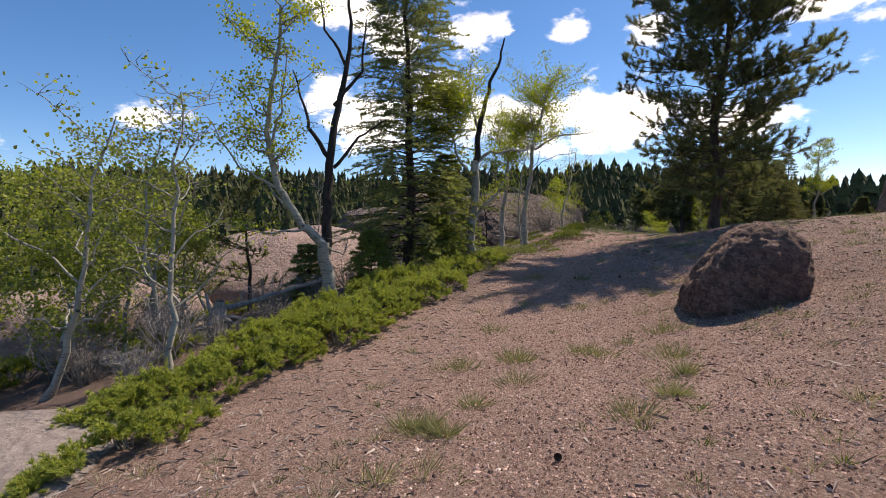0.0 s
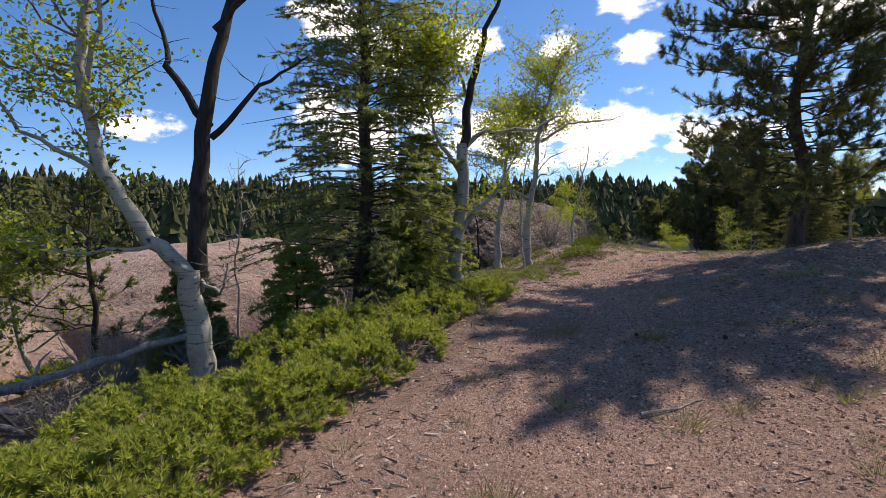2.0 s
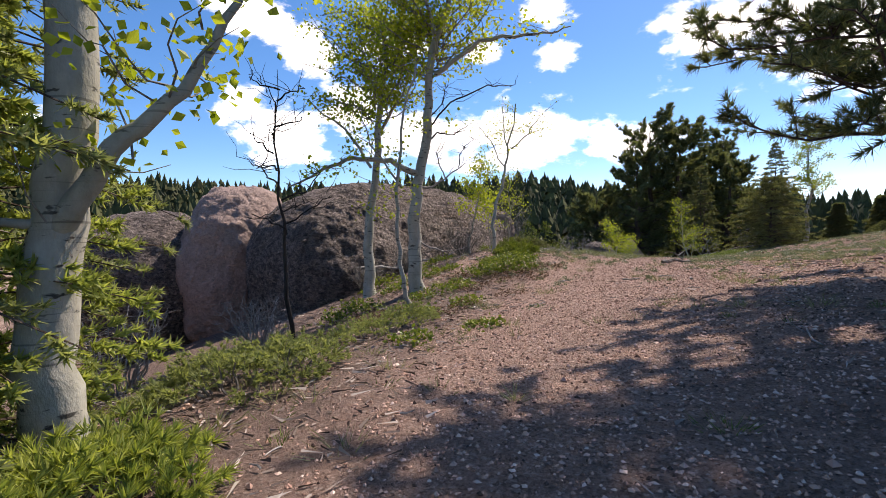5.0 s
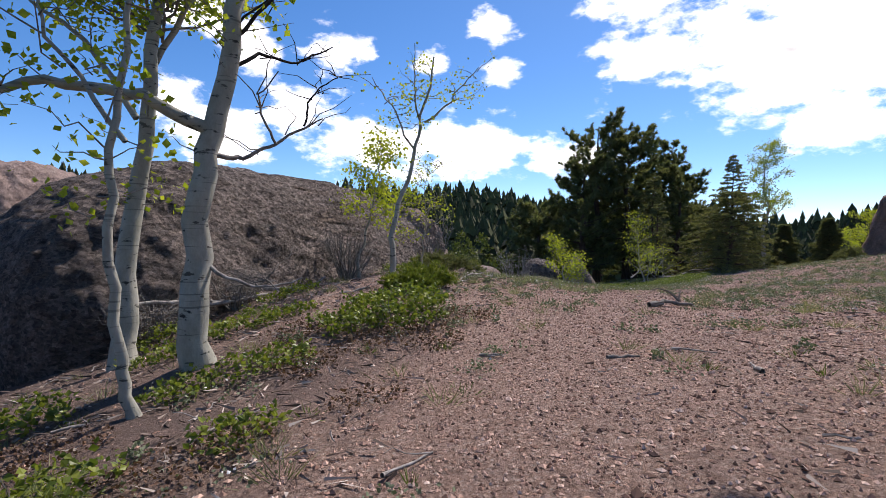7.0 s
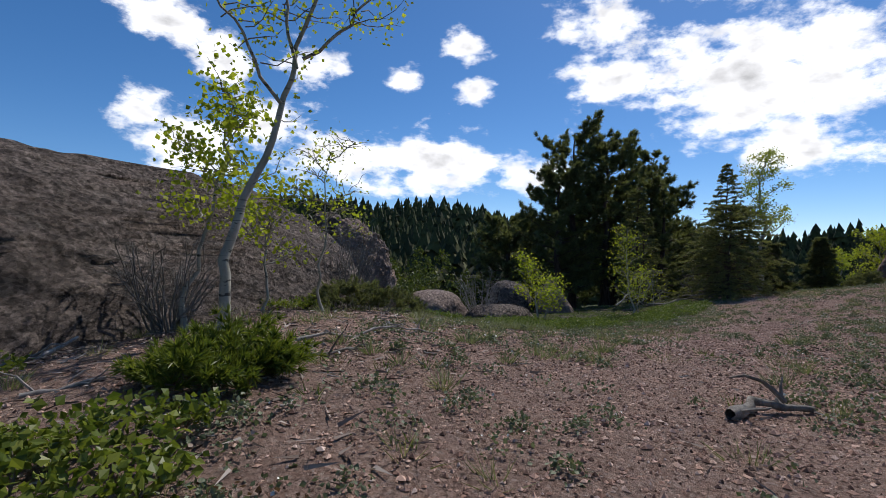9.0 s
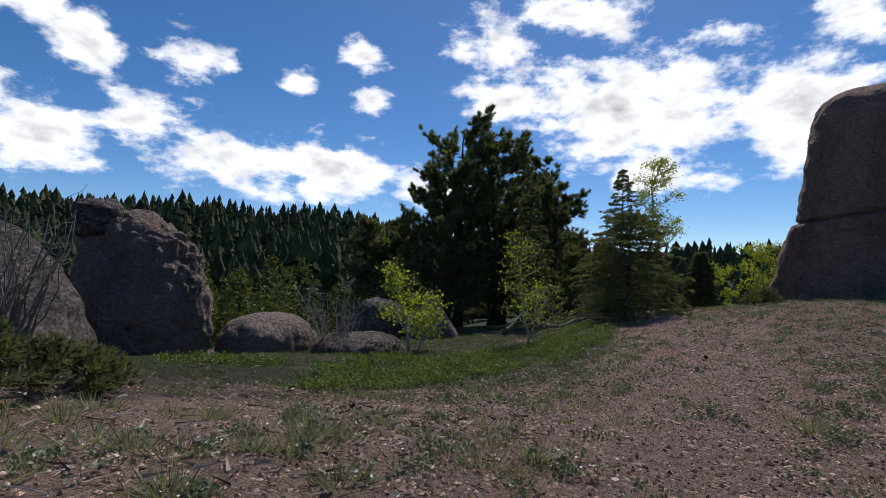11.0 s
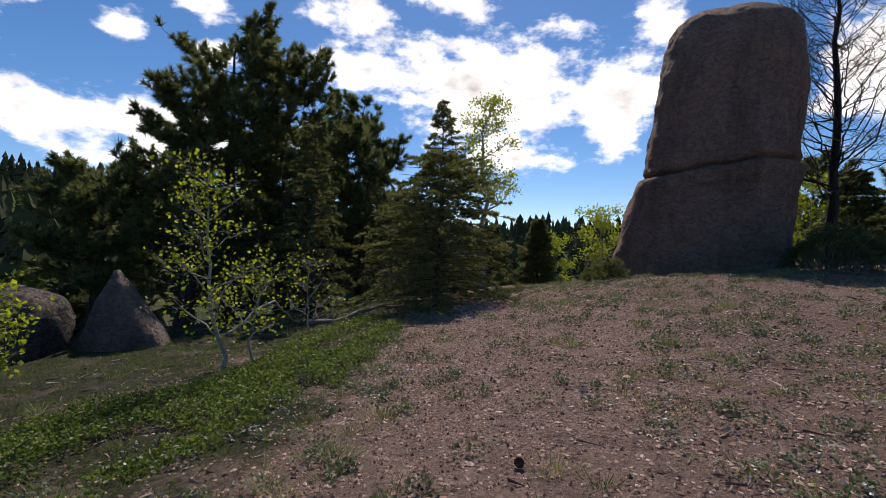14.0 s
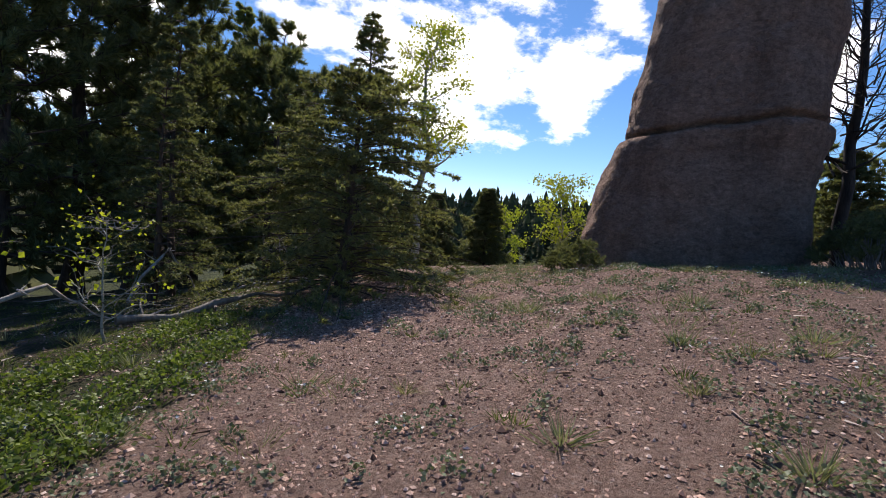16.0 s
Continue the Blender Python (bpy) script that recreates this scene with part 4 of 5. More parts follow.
custom_aspen(2.93, 19.1, "stout grey-barked aspen with a long crooked side limb",
             [([(0, 0, 0), (0.02, 0, 1.3), (0.14, 0.02, 2.4), (0.35, 0.05, 3.8), (0.75, 0.1, 5.4), (0.95, 0.1, 6.6)], 0.135, 0.03, BARK_ASPEN, True)],
             [([(0.1, 0, 2.15), (-0.45, -0.1, 2.45), (-1.1, -0.2, 2.45), (-1.7, -0.3, 2.2), (-2.2, -0.4, 1.95)], 0.065, 0.012, BARK_ASPEN, True),
              ([(0.10, 0.02, 1.95), (0.34, 0.2, 1.98), (0.63, 0.31, 2.15), (0.95, 0.41, 2.37), (1.10, 0.45, 2.47)], 0.026, 0.006, BARK_TWIG, False),
              ([(0.16, 0.02, 2.7), (0.5, 0.25, 3.0), (0.85, 0.4, 3.0), (1.2, 0.5, 3.25)], 0.022, 0.006, BARK_DARK, False),
              ([(0.2, 0.02, 3.0), (0.55, 0.2, 3.5), (0.7, 0.3, 4.0)], 0.014, 0.006, BARK_DARK, False),
              ([(0.63, 0.31, 2.15), (0.50, 0.25, 2.42), (0.47, 0.24, 2.61), (0.66, 0.32, 2.88)], 0.014, 0.006, BARK_TWIG, False),
              ([(0.92, 0.40, 2.36), (0.95, 0.41, 2.61), (1.06, 0.44, 2.78), (1.25, 0.48, 2.92)], 0.012, 0.006, BARK_DARK, False),
              ([(0.2, 0, 2.9), (0.7, -0.1, 3.5), (1.4, -0.2, 3.8), (1.9, -0.2, 3.8)], 0.02, 0.006, BARK_DARK, False),
              ([(0.4, 0, 4.0), (1.2, -0.4, 4.5), (2.1, -0.8, 4.5), (2.7, -0.9, 4.6)], 0.05, 0.01, BARK_ASPEN, True),
              ([(0.5, 0, 4.4), (0.2, -0.5, 5.3), (0.2, -0.7, 6.2)], 0.04, 0.01, BARK_ASPEN, True),
              ([(0.08, 0, 0.95), (0.5, -0.2, 0.75), (0.9, -0.3, 0.85)], 0.02, 0.006, BARK_GREY, False)], 14, 7, 12, 0.066, None, 70, 1.6, None, 0.62)
custom_aspen(2.72, 18.15, "thin leaning aspen sapling before the dome",
             [([(0, 0, 0), (-0.12, 0, 0.5), (-0.2, 0, 1.6), (-0.12, 0, 2.6), (0.2, 0, 4.0)], 0.045, 0.015, BARK_ASPEN, True)],
             [([(-0.1, 0, 2.0), (-0.6, 0.1, 2.7), (-0.7, 0.1, 3.4)], 0.02, 0.006, BARK_ASPEN, True)], 15, 10, 9, 0.06)
custom_aspen(5.2, 22.1, "slim leaning young aspen with a sparse crown",
             [([(0, 0, 0), (0.05, 0.1, 0.8), (0.32, 0.3, 1.7), (0.62, 0.5, 2.7), (0.85, 0.6, 4.0)], 0.055, 0.015, BARK_ASPEN, True)],
             [([(0.5, 0.4, 2.3), (0.1, 0.3, 2.9), (-0.3, 0.2, 3.4)], 0.02, 0.006, BARK_ASPEN, True),
              ([(0.65, 0.5, 2.8), (1.2, 0.4, 3.3), (1.6, 0.3, 3.8)], 0.02, 0.006, BARK_ASPEN, True),
              ([(0.62, 0.5, 2.7), (0.5, 0.6, 3.5), (0.5, 0.6, 4.2)], 0.02, 0.006, BARK_ASPEN, True)], 16, 8, 10, 0.05)
aspen(4.75, 23.0, 2.5, (0.45, 0.1), 0.03, 8, 0.6, 11, 0.06, seed=2)
aspen(6.2, 24.1, 2.3, (0.1, 0.05), 0.022, 9, 0.5, 4, 0.045, seed=3)
aspen(5.5, 23.7, 1.5, (0.1, 0.1), 0.022, 7, 0.5, 6, 0.06, seed=4)
# young growth in the hollow
aspen(13.2, 30.5, 1.9, (-0.4, 0.2), 0.03, 10, 0.55, 6, 0.065, "bushy young aspen with bright yellow-green leaves", 0.1, seed=5, name="young_aspen")
aspen(13.6, 30.9, 1.2, (0.3, 0.0), 0.025, 8, 0.45, 6, 0.065, "bushy young aspen with bright yellow-green leaves", 0.1, seed=6, name="young_aspen")
aspen(15.9, 29.75, 2.7, (-0.15, -0.1), 0.03, 15, 0.48, 5, 0.05, "slender young aspen with bright yellow-green leaves", 0.12, seed=7, name="young_aspen")
aspen(16.5, 30.1, 1.4, (0.25, 0.1), 0.02, 7, 0.4, 3, 0.055, "low young aspen beside the grass", 0.1, seed=8, name="young_aspen")
aspen(18.2, 31.2, 1.4, (0.0, 0.1), 0.016, 7, 0.4, 2, 0.05, "low young aspen beside the grass", 0.1, seed=9, name="young_aspen")
aspen(24.9, 32.6, 6.4, (1.3, 0.5), 0.10, 18, 1.1, 12, 0.07, "leaning white aspen with a yellow-green crown", 0.35, seed=10, twigs=11)
aspen(29.9, 31.0, 2.5, (0.2, 0.0), 0.05, 12, 0.9, 13, 0.075, "yellow-green aspen behind the pillar", 0.15, seed=12)
# conifers
pine(8.45, 14.9, 11.3, "tall ponderosa pine with long dark needle tufts", (0.7, 0.2), 0.17, 0.12, 2.9, 1, 110, 0.155, 34, 0.007, 0.15, sub=20)
spruce(-1.45, 12.8, 10.6, "dense dark spruce with drooping boughs", (0.15, 0.1), 0.16, 0.05, 2.3, 1, 62, 0.07, 13, 0.009, per=9, sprays=12, form=0.62, dead=0.08)
spruce(-0.35, 13.3, 3.4, "young spruce at the foot of the larger one", (0, 0), 0.04, 0.02, 1.15, 2, 20, 0.075, 12, 0.011, per=6, needles=NEEDLE_FIR)
spruce(-0.55, 12.2, 1.6, "young spruce at the foot of the larger one", (0, 0), 0.03, 0.02, 0.8, 3, 14, 0.07, 12, 0.011, per=6, needles=NEEDLE_FIR)
spruce(-2.4, 11.6, 1.5, "young spruce at the foot of the larger one", (0, 0), 0.03, 0.02, 0.7, 4, 13, 0.07, 12, 0.011, per=6, needles=NEEDLE_FIR)
for k, (px, py, h, sp) in enumerate(((18.7, 38.4, 6.4, 2.3), (20.4, 39.6, 9.4, 2.5), (22.0, 39.0, 8.4, 2.4), (16.9, 40.5, 4.8, 1.9), (23.8, 40.6, 7.0, 1.9))):
    pine(px, py, h, "dark dense pine at the edge of the wood", (0.2, 0), 0.24, 0.10, sp, 10 + k, 40, 0.22, 24, 0.016, 0.12, sub=11)
for k, (px, py, h, sp) in enumerate(((26.9, 41.0, 9.2, 1.7), (28.6, 41.8, 6.6, 1.5), (24.4, 37.6, 6.2, 1.7), (23.2, 43.5, 7.0, 1.8))):
    pine(px, py, h, "slender dark pine at the edge of the wood", (0.2, 0), 0.17, 0.10, sp, 20 + k, 36, 0.22, 24, 0.015, 0.15, sub=9)
spruce(25.2, 40.9, 9.6, "thin-topped spruce behind the pines", (0.2, 0), 0.12, 0.1, 1.2, 5, 34, 0.10, 12, 0.017, dead=0.2)
spruce(21.3, 31.0, 3.5, "bushy spruce beside the trail", (0.35, 0.1), 0.09, 0.03, 2.3, 6, 30, 0.075, 14, 0.011, per=8, needles=NEEDLE_MID, form=0.6, dead=0.12)
spruce(23.4, 32.9, 5.7, "thin ragged spruce behind the bushy one", (0.1, 0), 0.08, 0.08, 1.3, 9, 36, 0.08, 9, 0.011, dead=0.15, per=5, needles=NEEDLE_MID, form=0.9, sprays=6)
spruce(19.6, 33.4, 3.6, "spindly half-dead spruce in the shade", (0.1, 0), 0.07, 0.1, 0.9, 7, 22, 0.075, 12, 0.011, dead=0.5, per=5, needles=NEEDLE_DARK)
spruce(20.4, 34.6, 5.2, "spindly half-dead spruce in the shade", (0.1, 0), 0.08, 0.15, 1.0, 8, 24, 0.08, 12, 0.012, dead=0.4, per=5, needles=NEEDLE_DARK)
for k, (px, py, h) in enumerate(((27.2, 38.6, 4.6), (30.5, 39.5, 4.2), (33.0, 38.0, 3.6), (31.5, 42.5, 5.2), (25.6, 35.6, 3.4), (34.0, 36.0, 3.7))):
    spruce(px, py, h, "dark spruce in the dip beyond the trail", (0, 0), 0.08, 0.04, 1.25, 30 + k, 34, 0.10, 11, 0.015, per=7, needles=NEEDLE_DARK)
dead_tree(29.6, 24.6, 9.2, "bare dark dead tree beside the rock pillar", (-0.1, 0), 0.14, 104, 2.4, 1, twig=16, fine=0.62, rise=(0.35, 1.2))
spruce(34.0, 24.2, 3.2, "dark spruce behind the rock pillar", (0.1, 0), 0.1, 0.03, 1.5, 40, 26, 0.10, 12, 0.017, needles=NEEDLE_DARK)
spruce(31.8, 22.8, 3.0, "low dark spruce beside the rock pillar", (0, 0), 0.06, 0.02, 1.2, 41, 18, 0.10, 12, 0.017, needles=NEEDLE_DARK)


# ---------------------------------------------------------------- grove below the trail
for k, (px, py, h, ln) in enumerate(((-6.4, 5.6, 4.2, 1.3), (-8.2, 6.6, 3.6, 0.3), (-7.6, 8.4, 3.9, -0.2), (-9.6, 8.6, 4.6, 0.4), (-10.8, 7.0, 4.4, 0.2), (-8.8, 10.6, 3.6, 0.2), (-6.8, 10.4, 2.8, 0.2), (-12.2, 10.0, 4.8, 0.0), (-7.0, 7.0, 2.4, -0.2))):
    aspen(px, py, h, (ln, 0.1), 0.06 if k == 0 else 0.04, 13, 1.0, 4 if k == 0 else 19, 0.062, "bare-limbed pale young aspen below the trail" if k == 0 else "thicket-grown young aspen with green leaves", 0.2, LEAF_GREEN, 50 + k, name="young_aspen")
for k, (px, py, h) in enumerate(((-4.6, 5.8, 4.3), (-5.7, 7.5, 4.2), (-6.7, 9.3, 4.0), (-6.8, 10.4, 3.4), (-7.6, 9.2, 5.0), (-6.9, 11.6, 3.0))):
    aspen(px, py, h, (0.35 - 0.2 * k, 0.1), 0.05, 13, 1.0, 3 if k == 0 else 7, 0.06, "slim white-stemmed young aspen with light green leaves", 0.2, LEAF_GREEN, 140 + k, name="young_aspen", twigs=10)
pine(-5.6, 11.2, 3.4, "scorched pine sapling with rust-brown lower needles", (0.1, 0), 0.06, 0.2, 1.0, 60, 14, 0.11, 18, 0.008, 0.3, name="pine_sapling")
spruce(-3.9, 11.0, 1.5, "small green spruce under the old aspen", (0, 0), 0.03, 0.02, 0.6, 61, 12, 0.075, 12, 0.011)
spruce(-15.5, 22.0, 7.8, "grey-green spruce beyond the aspens", (0, 0), 0.12, 0.05, 1.4, 62, 26, 0.10, 11, 0.017)
dead_tree(-4.6, 14.5, 4.2, "bare grey sapling before the outcrop", (0.1, 0), 0.035, 16, 0.8, 63, BARK_GREY, 0.35, 4)
# yellow-green growth and conifers beyond the crest
for k, (px, py, h, sp) in enumerate(((39.5, 27.5, 5.5, 1.8), (41.0, 26.0, 6.0, 2.0), (38.0, 22.0, 5.0, 1.8))):
    pine(px, py, h, "dark pine beyond the crest", (0, 0), 0.15, 0.08, sp, 70 + k, 28, 0.24, 22, 0.018, 0.2, sub=8)
for k, (px, py, h) in enumerate(((36.5, 36.5, 3.0), (36.0, 25.5, 3.6), (33.0, 19.5, 3.4), (37.5, 18.5, 4.0))):
    aspen(px, py, h, (0, 0), 0.05, 12, 1.2, 14, 0.085, "yellow-green aspen beyond the crest", 0.1, seed=80 + k)

# ---------------------------------------------------------------- shrubs


def juniper(x, y, rx, ry, tall, label, seed, turn=0.0, needles=None, count=13.0, name="juniper_shrub", tuft=20, length=0.07, thick=0.0062, bare=0.15):
    """A low mound of juniper: crooked stems from the middle, ending in feathery sprays."""
    global rng
    rng = np.random.default_rng(seed + 900)
    z0 = hgt(x, y)
    e = empty_at(name, x, y, z0, label, "shrub", "junipers")
    wood, leaf = Geo(), Geo()
    n = int(count * 10 * rx * ry) + 40
    pos, axis = [], []
    ca, sa = math.cos(turn), math.sin(turn)
    for _ in range(n):
        a, r = rng.uniform(0, 6.283), math.sqrt(rng.uniform(0, 1))
        lx, ly = r * rx * math.cos(a), r * ry * math.sin(a)
        if noise.noise(Vector((lx * 1.7 + seed, ly * 1.7, 0))) < bare - 0.55:
            continue
        wx, wy = lx * ca - ly * sa, lx * sa + ly * ca
        g = hgt(x + wx, y + wy) - z0
        top = tall * (1 - 0.75 * r ** 2.5) * (0.65 + 0.5 * abs(noise.noise(Vector((wx * 2.3, wy * 2.3, seed)))) + rng.uniform(-0.12, 0.2))
        tip = np.array([wx, wy, g + max(top, 0.06)])
        foot = np.array([wx * 0.72, wy * 0.72, hgt(x + wx * 0.72, y + wy * 0.72) - z0 + 0.02])
        stem = wiggle(foot, tip, 5, 0.3)
        if rng.uniform() < 0.5:
            tube(wood, stem, np.linspace(0.010, 0.004, 5), 4)
        out = np.array([wx * 0.5, wy * 0.5, tall * 0.9]) + rng.normal(0, 0.25, 3)
        out /= np.linalg.norm(out)
        for _ in range(5):
            d = out + rng.normal(0, 0.55, 3)
            d[2] = abs(d[2]) * 0.7
            d /= np.linalg.norm(d)
            s = rng.uniform(0.08, 0.20)
            for h in (0.25, 0.6, 1.0):
                pos.append(tip - out * 0.06 + d * s * h)
                axis.append(d)
    tufts(leaf, pos, axis, tuft, length, thick, 0.5)
    tagged(wood.part("stems", BARK_TWIG, e), kind="stuff")
    tagged(leaf.part("foliage", needles or NEEDLE_JUNIPER, e), kind="stuff")
    return e


J = "low spreading juniper with yellow-green sprays"
for k, (px, py, rx, ry, h, tr) in enumerate(((-3.5, 3.3, 1.0, 0.35, 0.28, 0.9), (-3.4, 5.2, 1.3, 0.6, 0.42, 0.8), (-2.4, 6.6, 1.3, 0.75, 0.5, 0.9), (-1.9, 7.9, 1.3, 0.8, 0.5, 0.8), (-0.9, 9.2, 1.2, 0.75, 0.5, 0.9), (-1.7, 10.2, 1.2, 0.8, 0.55, 0.7), (-0.3, 10.9, 1.0, 0.6, 0.42, 0.9), (0.7, 12.0, 0.8, 0.5, 0.3, 0.9), (-3.3, 6.5, 1.2, 0.7, 0.5, 0.9), (-2.95, 7.9, 1.0, 0.7, 0.55, 0.8), (-4.2, 4.6, 0.9, 0.45, 0.35, 0.9))):
    juniper(px, py, rx, ry, h, J, k, tr)
juniper(1.1, 14.0, 0.9, 0.5, 0.3, "grey-green low juniper at the trail's edge", 20, 0.9, NEEDLE_SPRUCE, 14, "juniper_shrub", 16, 0.05, 0.005)
juniper(2.2, 16.0, 1.0, 0.4, 0.22, "thin grey-green juniper among litter", 21, 0.9, NEEDLE_SPRUCE, 9, "juniper_shrub", 12, 0.045, 0.004)
juniper(5.35, 20.75, 0.45, 0.38, 0.24, "small dark green juniper by the young aspen", 22, 0.3, LEAF_BERRY, 12)
juniper(7.0, 25.2, 0.9, 0.6, 0.45, "dark juniper before the granite dome", 23, 0.1, NEEDLE_DARK, 10)
juniper(25.7, 24.2, 1.2, 0.8, 0.95, "dark spreading juniper at the pillar's foot", 24, 0.3, NEEDLE_DARK, 9)
juniper(27.6, 23.7, 1.3, 0.9, 1.1, "dark spreading juniper at the pillar's foot", 25, 0.0, NEEDLE_DARK, 9)
juniper(25.0, 28.7, 0.6, 0.5, 0.5, "dark spreading juniper at the pillar's foot", 26, 0.0, NEEDLE_DARK, 9)


def leafy_mat(x, y, rx, ry, tall, label, seed, turn=0.0, mat=None, dense=420, size=0.045, name="kinnikinnick_mat"):
    """A ground-hugging mat of small glossy leaves."""
    global rng
    rng = np.random.default_rng(seed + 1300)
    z0 = hgt(x, y)
    e = empty_at(name, x, y, z0, label, "shrub", "leafy mats")
    leaf, wood = Geo(), Geo()
    n = int(dense * rx * ry * 3.1)
    a, r = rng.uniform(0, 6.283, n), np.sqrt(rng.uniform(0, 1, n))
    lx, ly = r * rx * np.cos(a), r * ry * np.sin(a)
    wx, wy = lx * math.cos(turn) - ly * math.sin(turn), lx * math.sin(turn) + ly * math.cos(turn)
    edge = np.array([noise.noise(Vector((p * 2.2 + seed, q * 2.2, 1))) for p, q in zip(wx, wy)])
    keep = (edge * 0.55 + 0.78 - r) > 0
    wx, wy, r = wx[keep], wy[keep], r[keep]
    g = height(x + wx, y + wy) - z0
    lump = np.array([abs(noise.noise(Vector((p * 5, q * 5, seed)))) for p, q in zip(wx, wy)])
    zz = g + tall * (0.25 + 0.75 * np.sqrt(np.maximum(1 - r ** 2, 0))) * (0.45 + lump) * rng.uniform(0.4, 1.0, len(wx))
    pos = np.c_[wx, wy, zz]
    leaves(leaf, pos, size, 0.35)
    leaves(leaf, pos + rng.normal(0, 0.025, pos.shape), size, 0.35)
    for i in range(0, len(pos), 60):
        f = pos[i] * 0.9
        f[2] = float(height(x + f[0], y + f[1])[0]) - z0
        tube(wood, wiggle(f, pos[i], 4, 0.3), [0.006, 0.005, 0.004, 0.003], 4)
    tagged(wood.part("stems", BARK_TWIG, e), kind="stuff")
    tagged(leaf.part("foliage", mat or LEAF_BERRY, e), kind="stuff")
    return e


M = "ground-hugging green leafy mat with reddish stems"
for k, (px, py, rx, ry, h, tr) in enumerate(((4.75, 19.5, 0.95, 0.75, 0.36, 0.2), (3.45, 17.35, 0.45, 0.35, 0.2, 0.5), (2.6, 16.9, 0.65, 0.4, 0.24, 0.8), (1.7, 18.2, 0.7, 0.45, 0.3, 0.8), (2.9, 18.4, 0.45, 0.3, 0.16, 0.8), (3.3, 15.6, 0.35, 0.25, 0.1, 0.8), (2.5, 15.2, 0.4, 0.25, 0.14, 0.8), (3.6, 20.4, 0.5, 0.35, 0.15, 0.2), (3.5, 18.75, 0.55, 0.4, 0.2, 0.4), (3.1, 20.2, 0.6, 0.35, 0.25, 0.3), (2.5, 19.5, 0.5, 0.35, 0.22, 0.5), (2.3, 20.6, 0.6, 0.35, 0.3, 0.4), (3.6, 21.5, 0.6, 0.3, 0.2, 0.4), (5.9, 24.9, 0.7, 0.4, 0.25, 0.4))):
    leafy_mat(px, py, rx, ry, h, M, k, tr, None, 950 if k == 0 else 560)
for k, (px, py, rx, ry, tr) in enumerate(((4.8, 18.75, 0.9, 0.4, 0.2), (4.0, 18.6, 0.6, 0.4, 0.5), (3.6, 19.4, 0.5, 0.4, 0.2), (5.5, 19.2, 0.35, 0.3, 0.1), (3.2, 17.0, 0.6, 0.35, 0.7), (4.2, 17.5, 0.4, 0.25, 0.6), (2.2, 17.6, 0.6, 0.4, 0.6))):
    leafy_mat(px, py, rx, ry, 0.12, "rusty brown withered leaves at the mat's edge", 20 + k, tr, LEAF_BROWN, 600, 0.026, "withered_mat")
T = "green leafy ground cover along the trail's edge"
for k, (px, py, rx, ry, h, tr) in enumerate(((10.6, 27.3, 1.2, 0.7, 0.2, 0.5), (12.2, 27.6, 1.1, 0.6, 0.2, 0.4), (13.6, 28.2, 1.2, 0.7, 0.2, 0.5), (15.2, 28.6, 1.2, 0.6, 0.2, 0.4), (16.6, 28.9, 1.0, 0.5, 0.16, 0.4), (9.0, 28.3, 1.2, 0.7, 0.2, 0.5), (11.8, 29.0, 1.2, 0.6, 0.16, 0.4), (17.3, 29.9, 1.2, 0.5, 0.16, 0.4), (14.6, 27.2, 0.8, 0.4, 0.16, 0.4), (18.8, 30.6, 1.1, 0.5, 0.16, 0.5), (16.6, 28.1, 0.9, 0.45, 0.2, 0.5), (17.5, 28.8, 0.8, 0.4, 0.2, 0.6), (15.4, 27.9, 0.8, 0.5, 0.2, 0.4), (18.5, 29.5, 0.8, 0.35, 0.2, 0.7), (11.3, 26.5, 1.0, 0.5, 0.18, 0.5), (12.8, 26.9, 1.0, 0.5, 0.18, 0.4), (14.3, 28.9, 1.0, 0.5, 0.2, 0.4), (12.8, 28.4, 1.0, 0.5, 0.18, 0.4), (15.9, 29.0, 0.9, 0.5, 0.18, 0.4), (10.0, 26.2, 0.7, 0.4, 0.16, 0.5))):
    leafy_mat(px, py, rx, ry, h, T, 40 + k, tr, LEAF_COVER, 900, 0.034, "ground_cover")


def bare_shrub(x, y, r, tall, label, seed, mat, stems=40, name="bare_shrub"):
    global rng
    rng = np.random.default_rng(seed + 1700)
    e = empty_at(name, x, y, hgt(x, y), label, "shrub")
    wood = Geo()
    for _ in range(stems):
        a = rng.uniform(0, 6.283)
        rr = r * rng.uniform(0.2, 1)
        p = wiggle((0.15 * r * math.cos(a), 0.15 * r * math.sin(a), -0.02), (rr * math.cos(a), rr * math.sin(a), tall * rng.uniform(0.6, 1.1)), 7, 0.25)
        tube(wood, p, np.linspace(0.012, 0.004, 7), 4)
        twigs_and_leaves(wood, None, p, 0.004, 6, 0.3, 0, 0)
    tagged(wood.part("stems", mat, e), kind="stuff")
    return e


bare_shrub(11.9, 32.0, 1.0, 1.5, "leafless grey-purple shrub in the hollow", 1, BARK_GREY, 46)
bare_shrub(6.9, 26.3, 0.7, 1.4, "leafless grey shrub against the dome", 2, BARK_TWIG, 34)
bare_shrub(4.6, 23.2, 0.6, 0.9, "brown twiggy shrub against the dome", 3, BARK_TWIG, 40)
bare_shrub(2.0, 20.95, 0.6, 0.55, "brown twiggy brush under the dome", 7, BARK_TWIG, 44)
bare_shrub(2.9, 21.7, 0.5, 0.5, "brown twiggy brush under the dome", 8, BARK_TWIG, 36)
bare_shrub(-5.2, 6.9, 0.7, 1.2, "leafless grey brush below the trail", 4, BARK_GREY, 40)
bare_shrub(-4.6, 10.2, 0.8, 0.9, "leafless grey brush around the stump", 5, BARK_GREY, 44)
bare_shrub(22.3, 33.4, 0.8, 1.3, "leafless brush at the wood's edge", 6, BARK_GREY, 30)

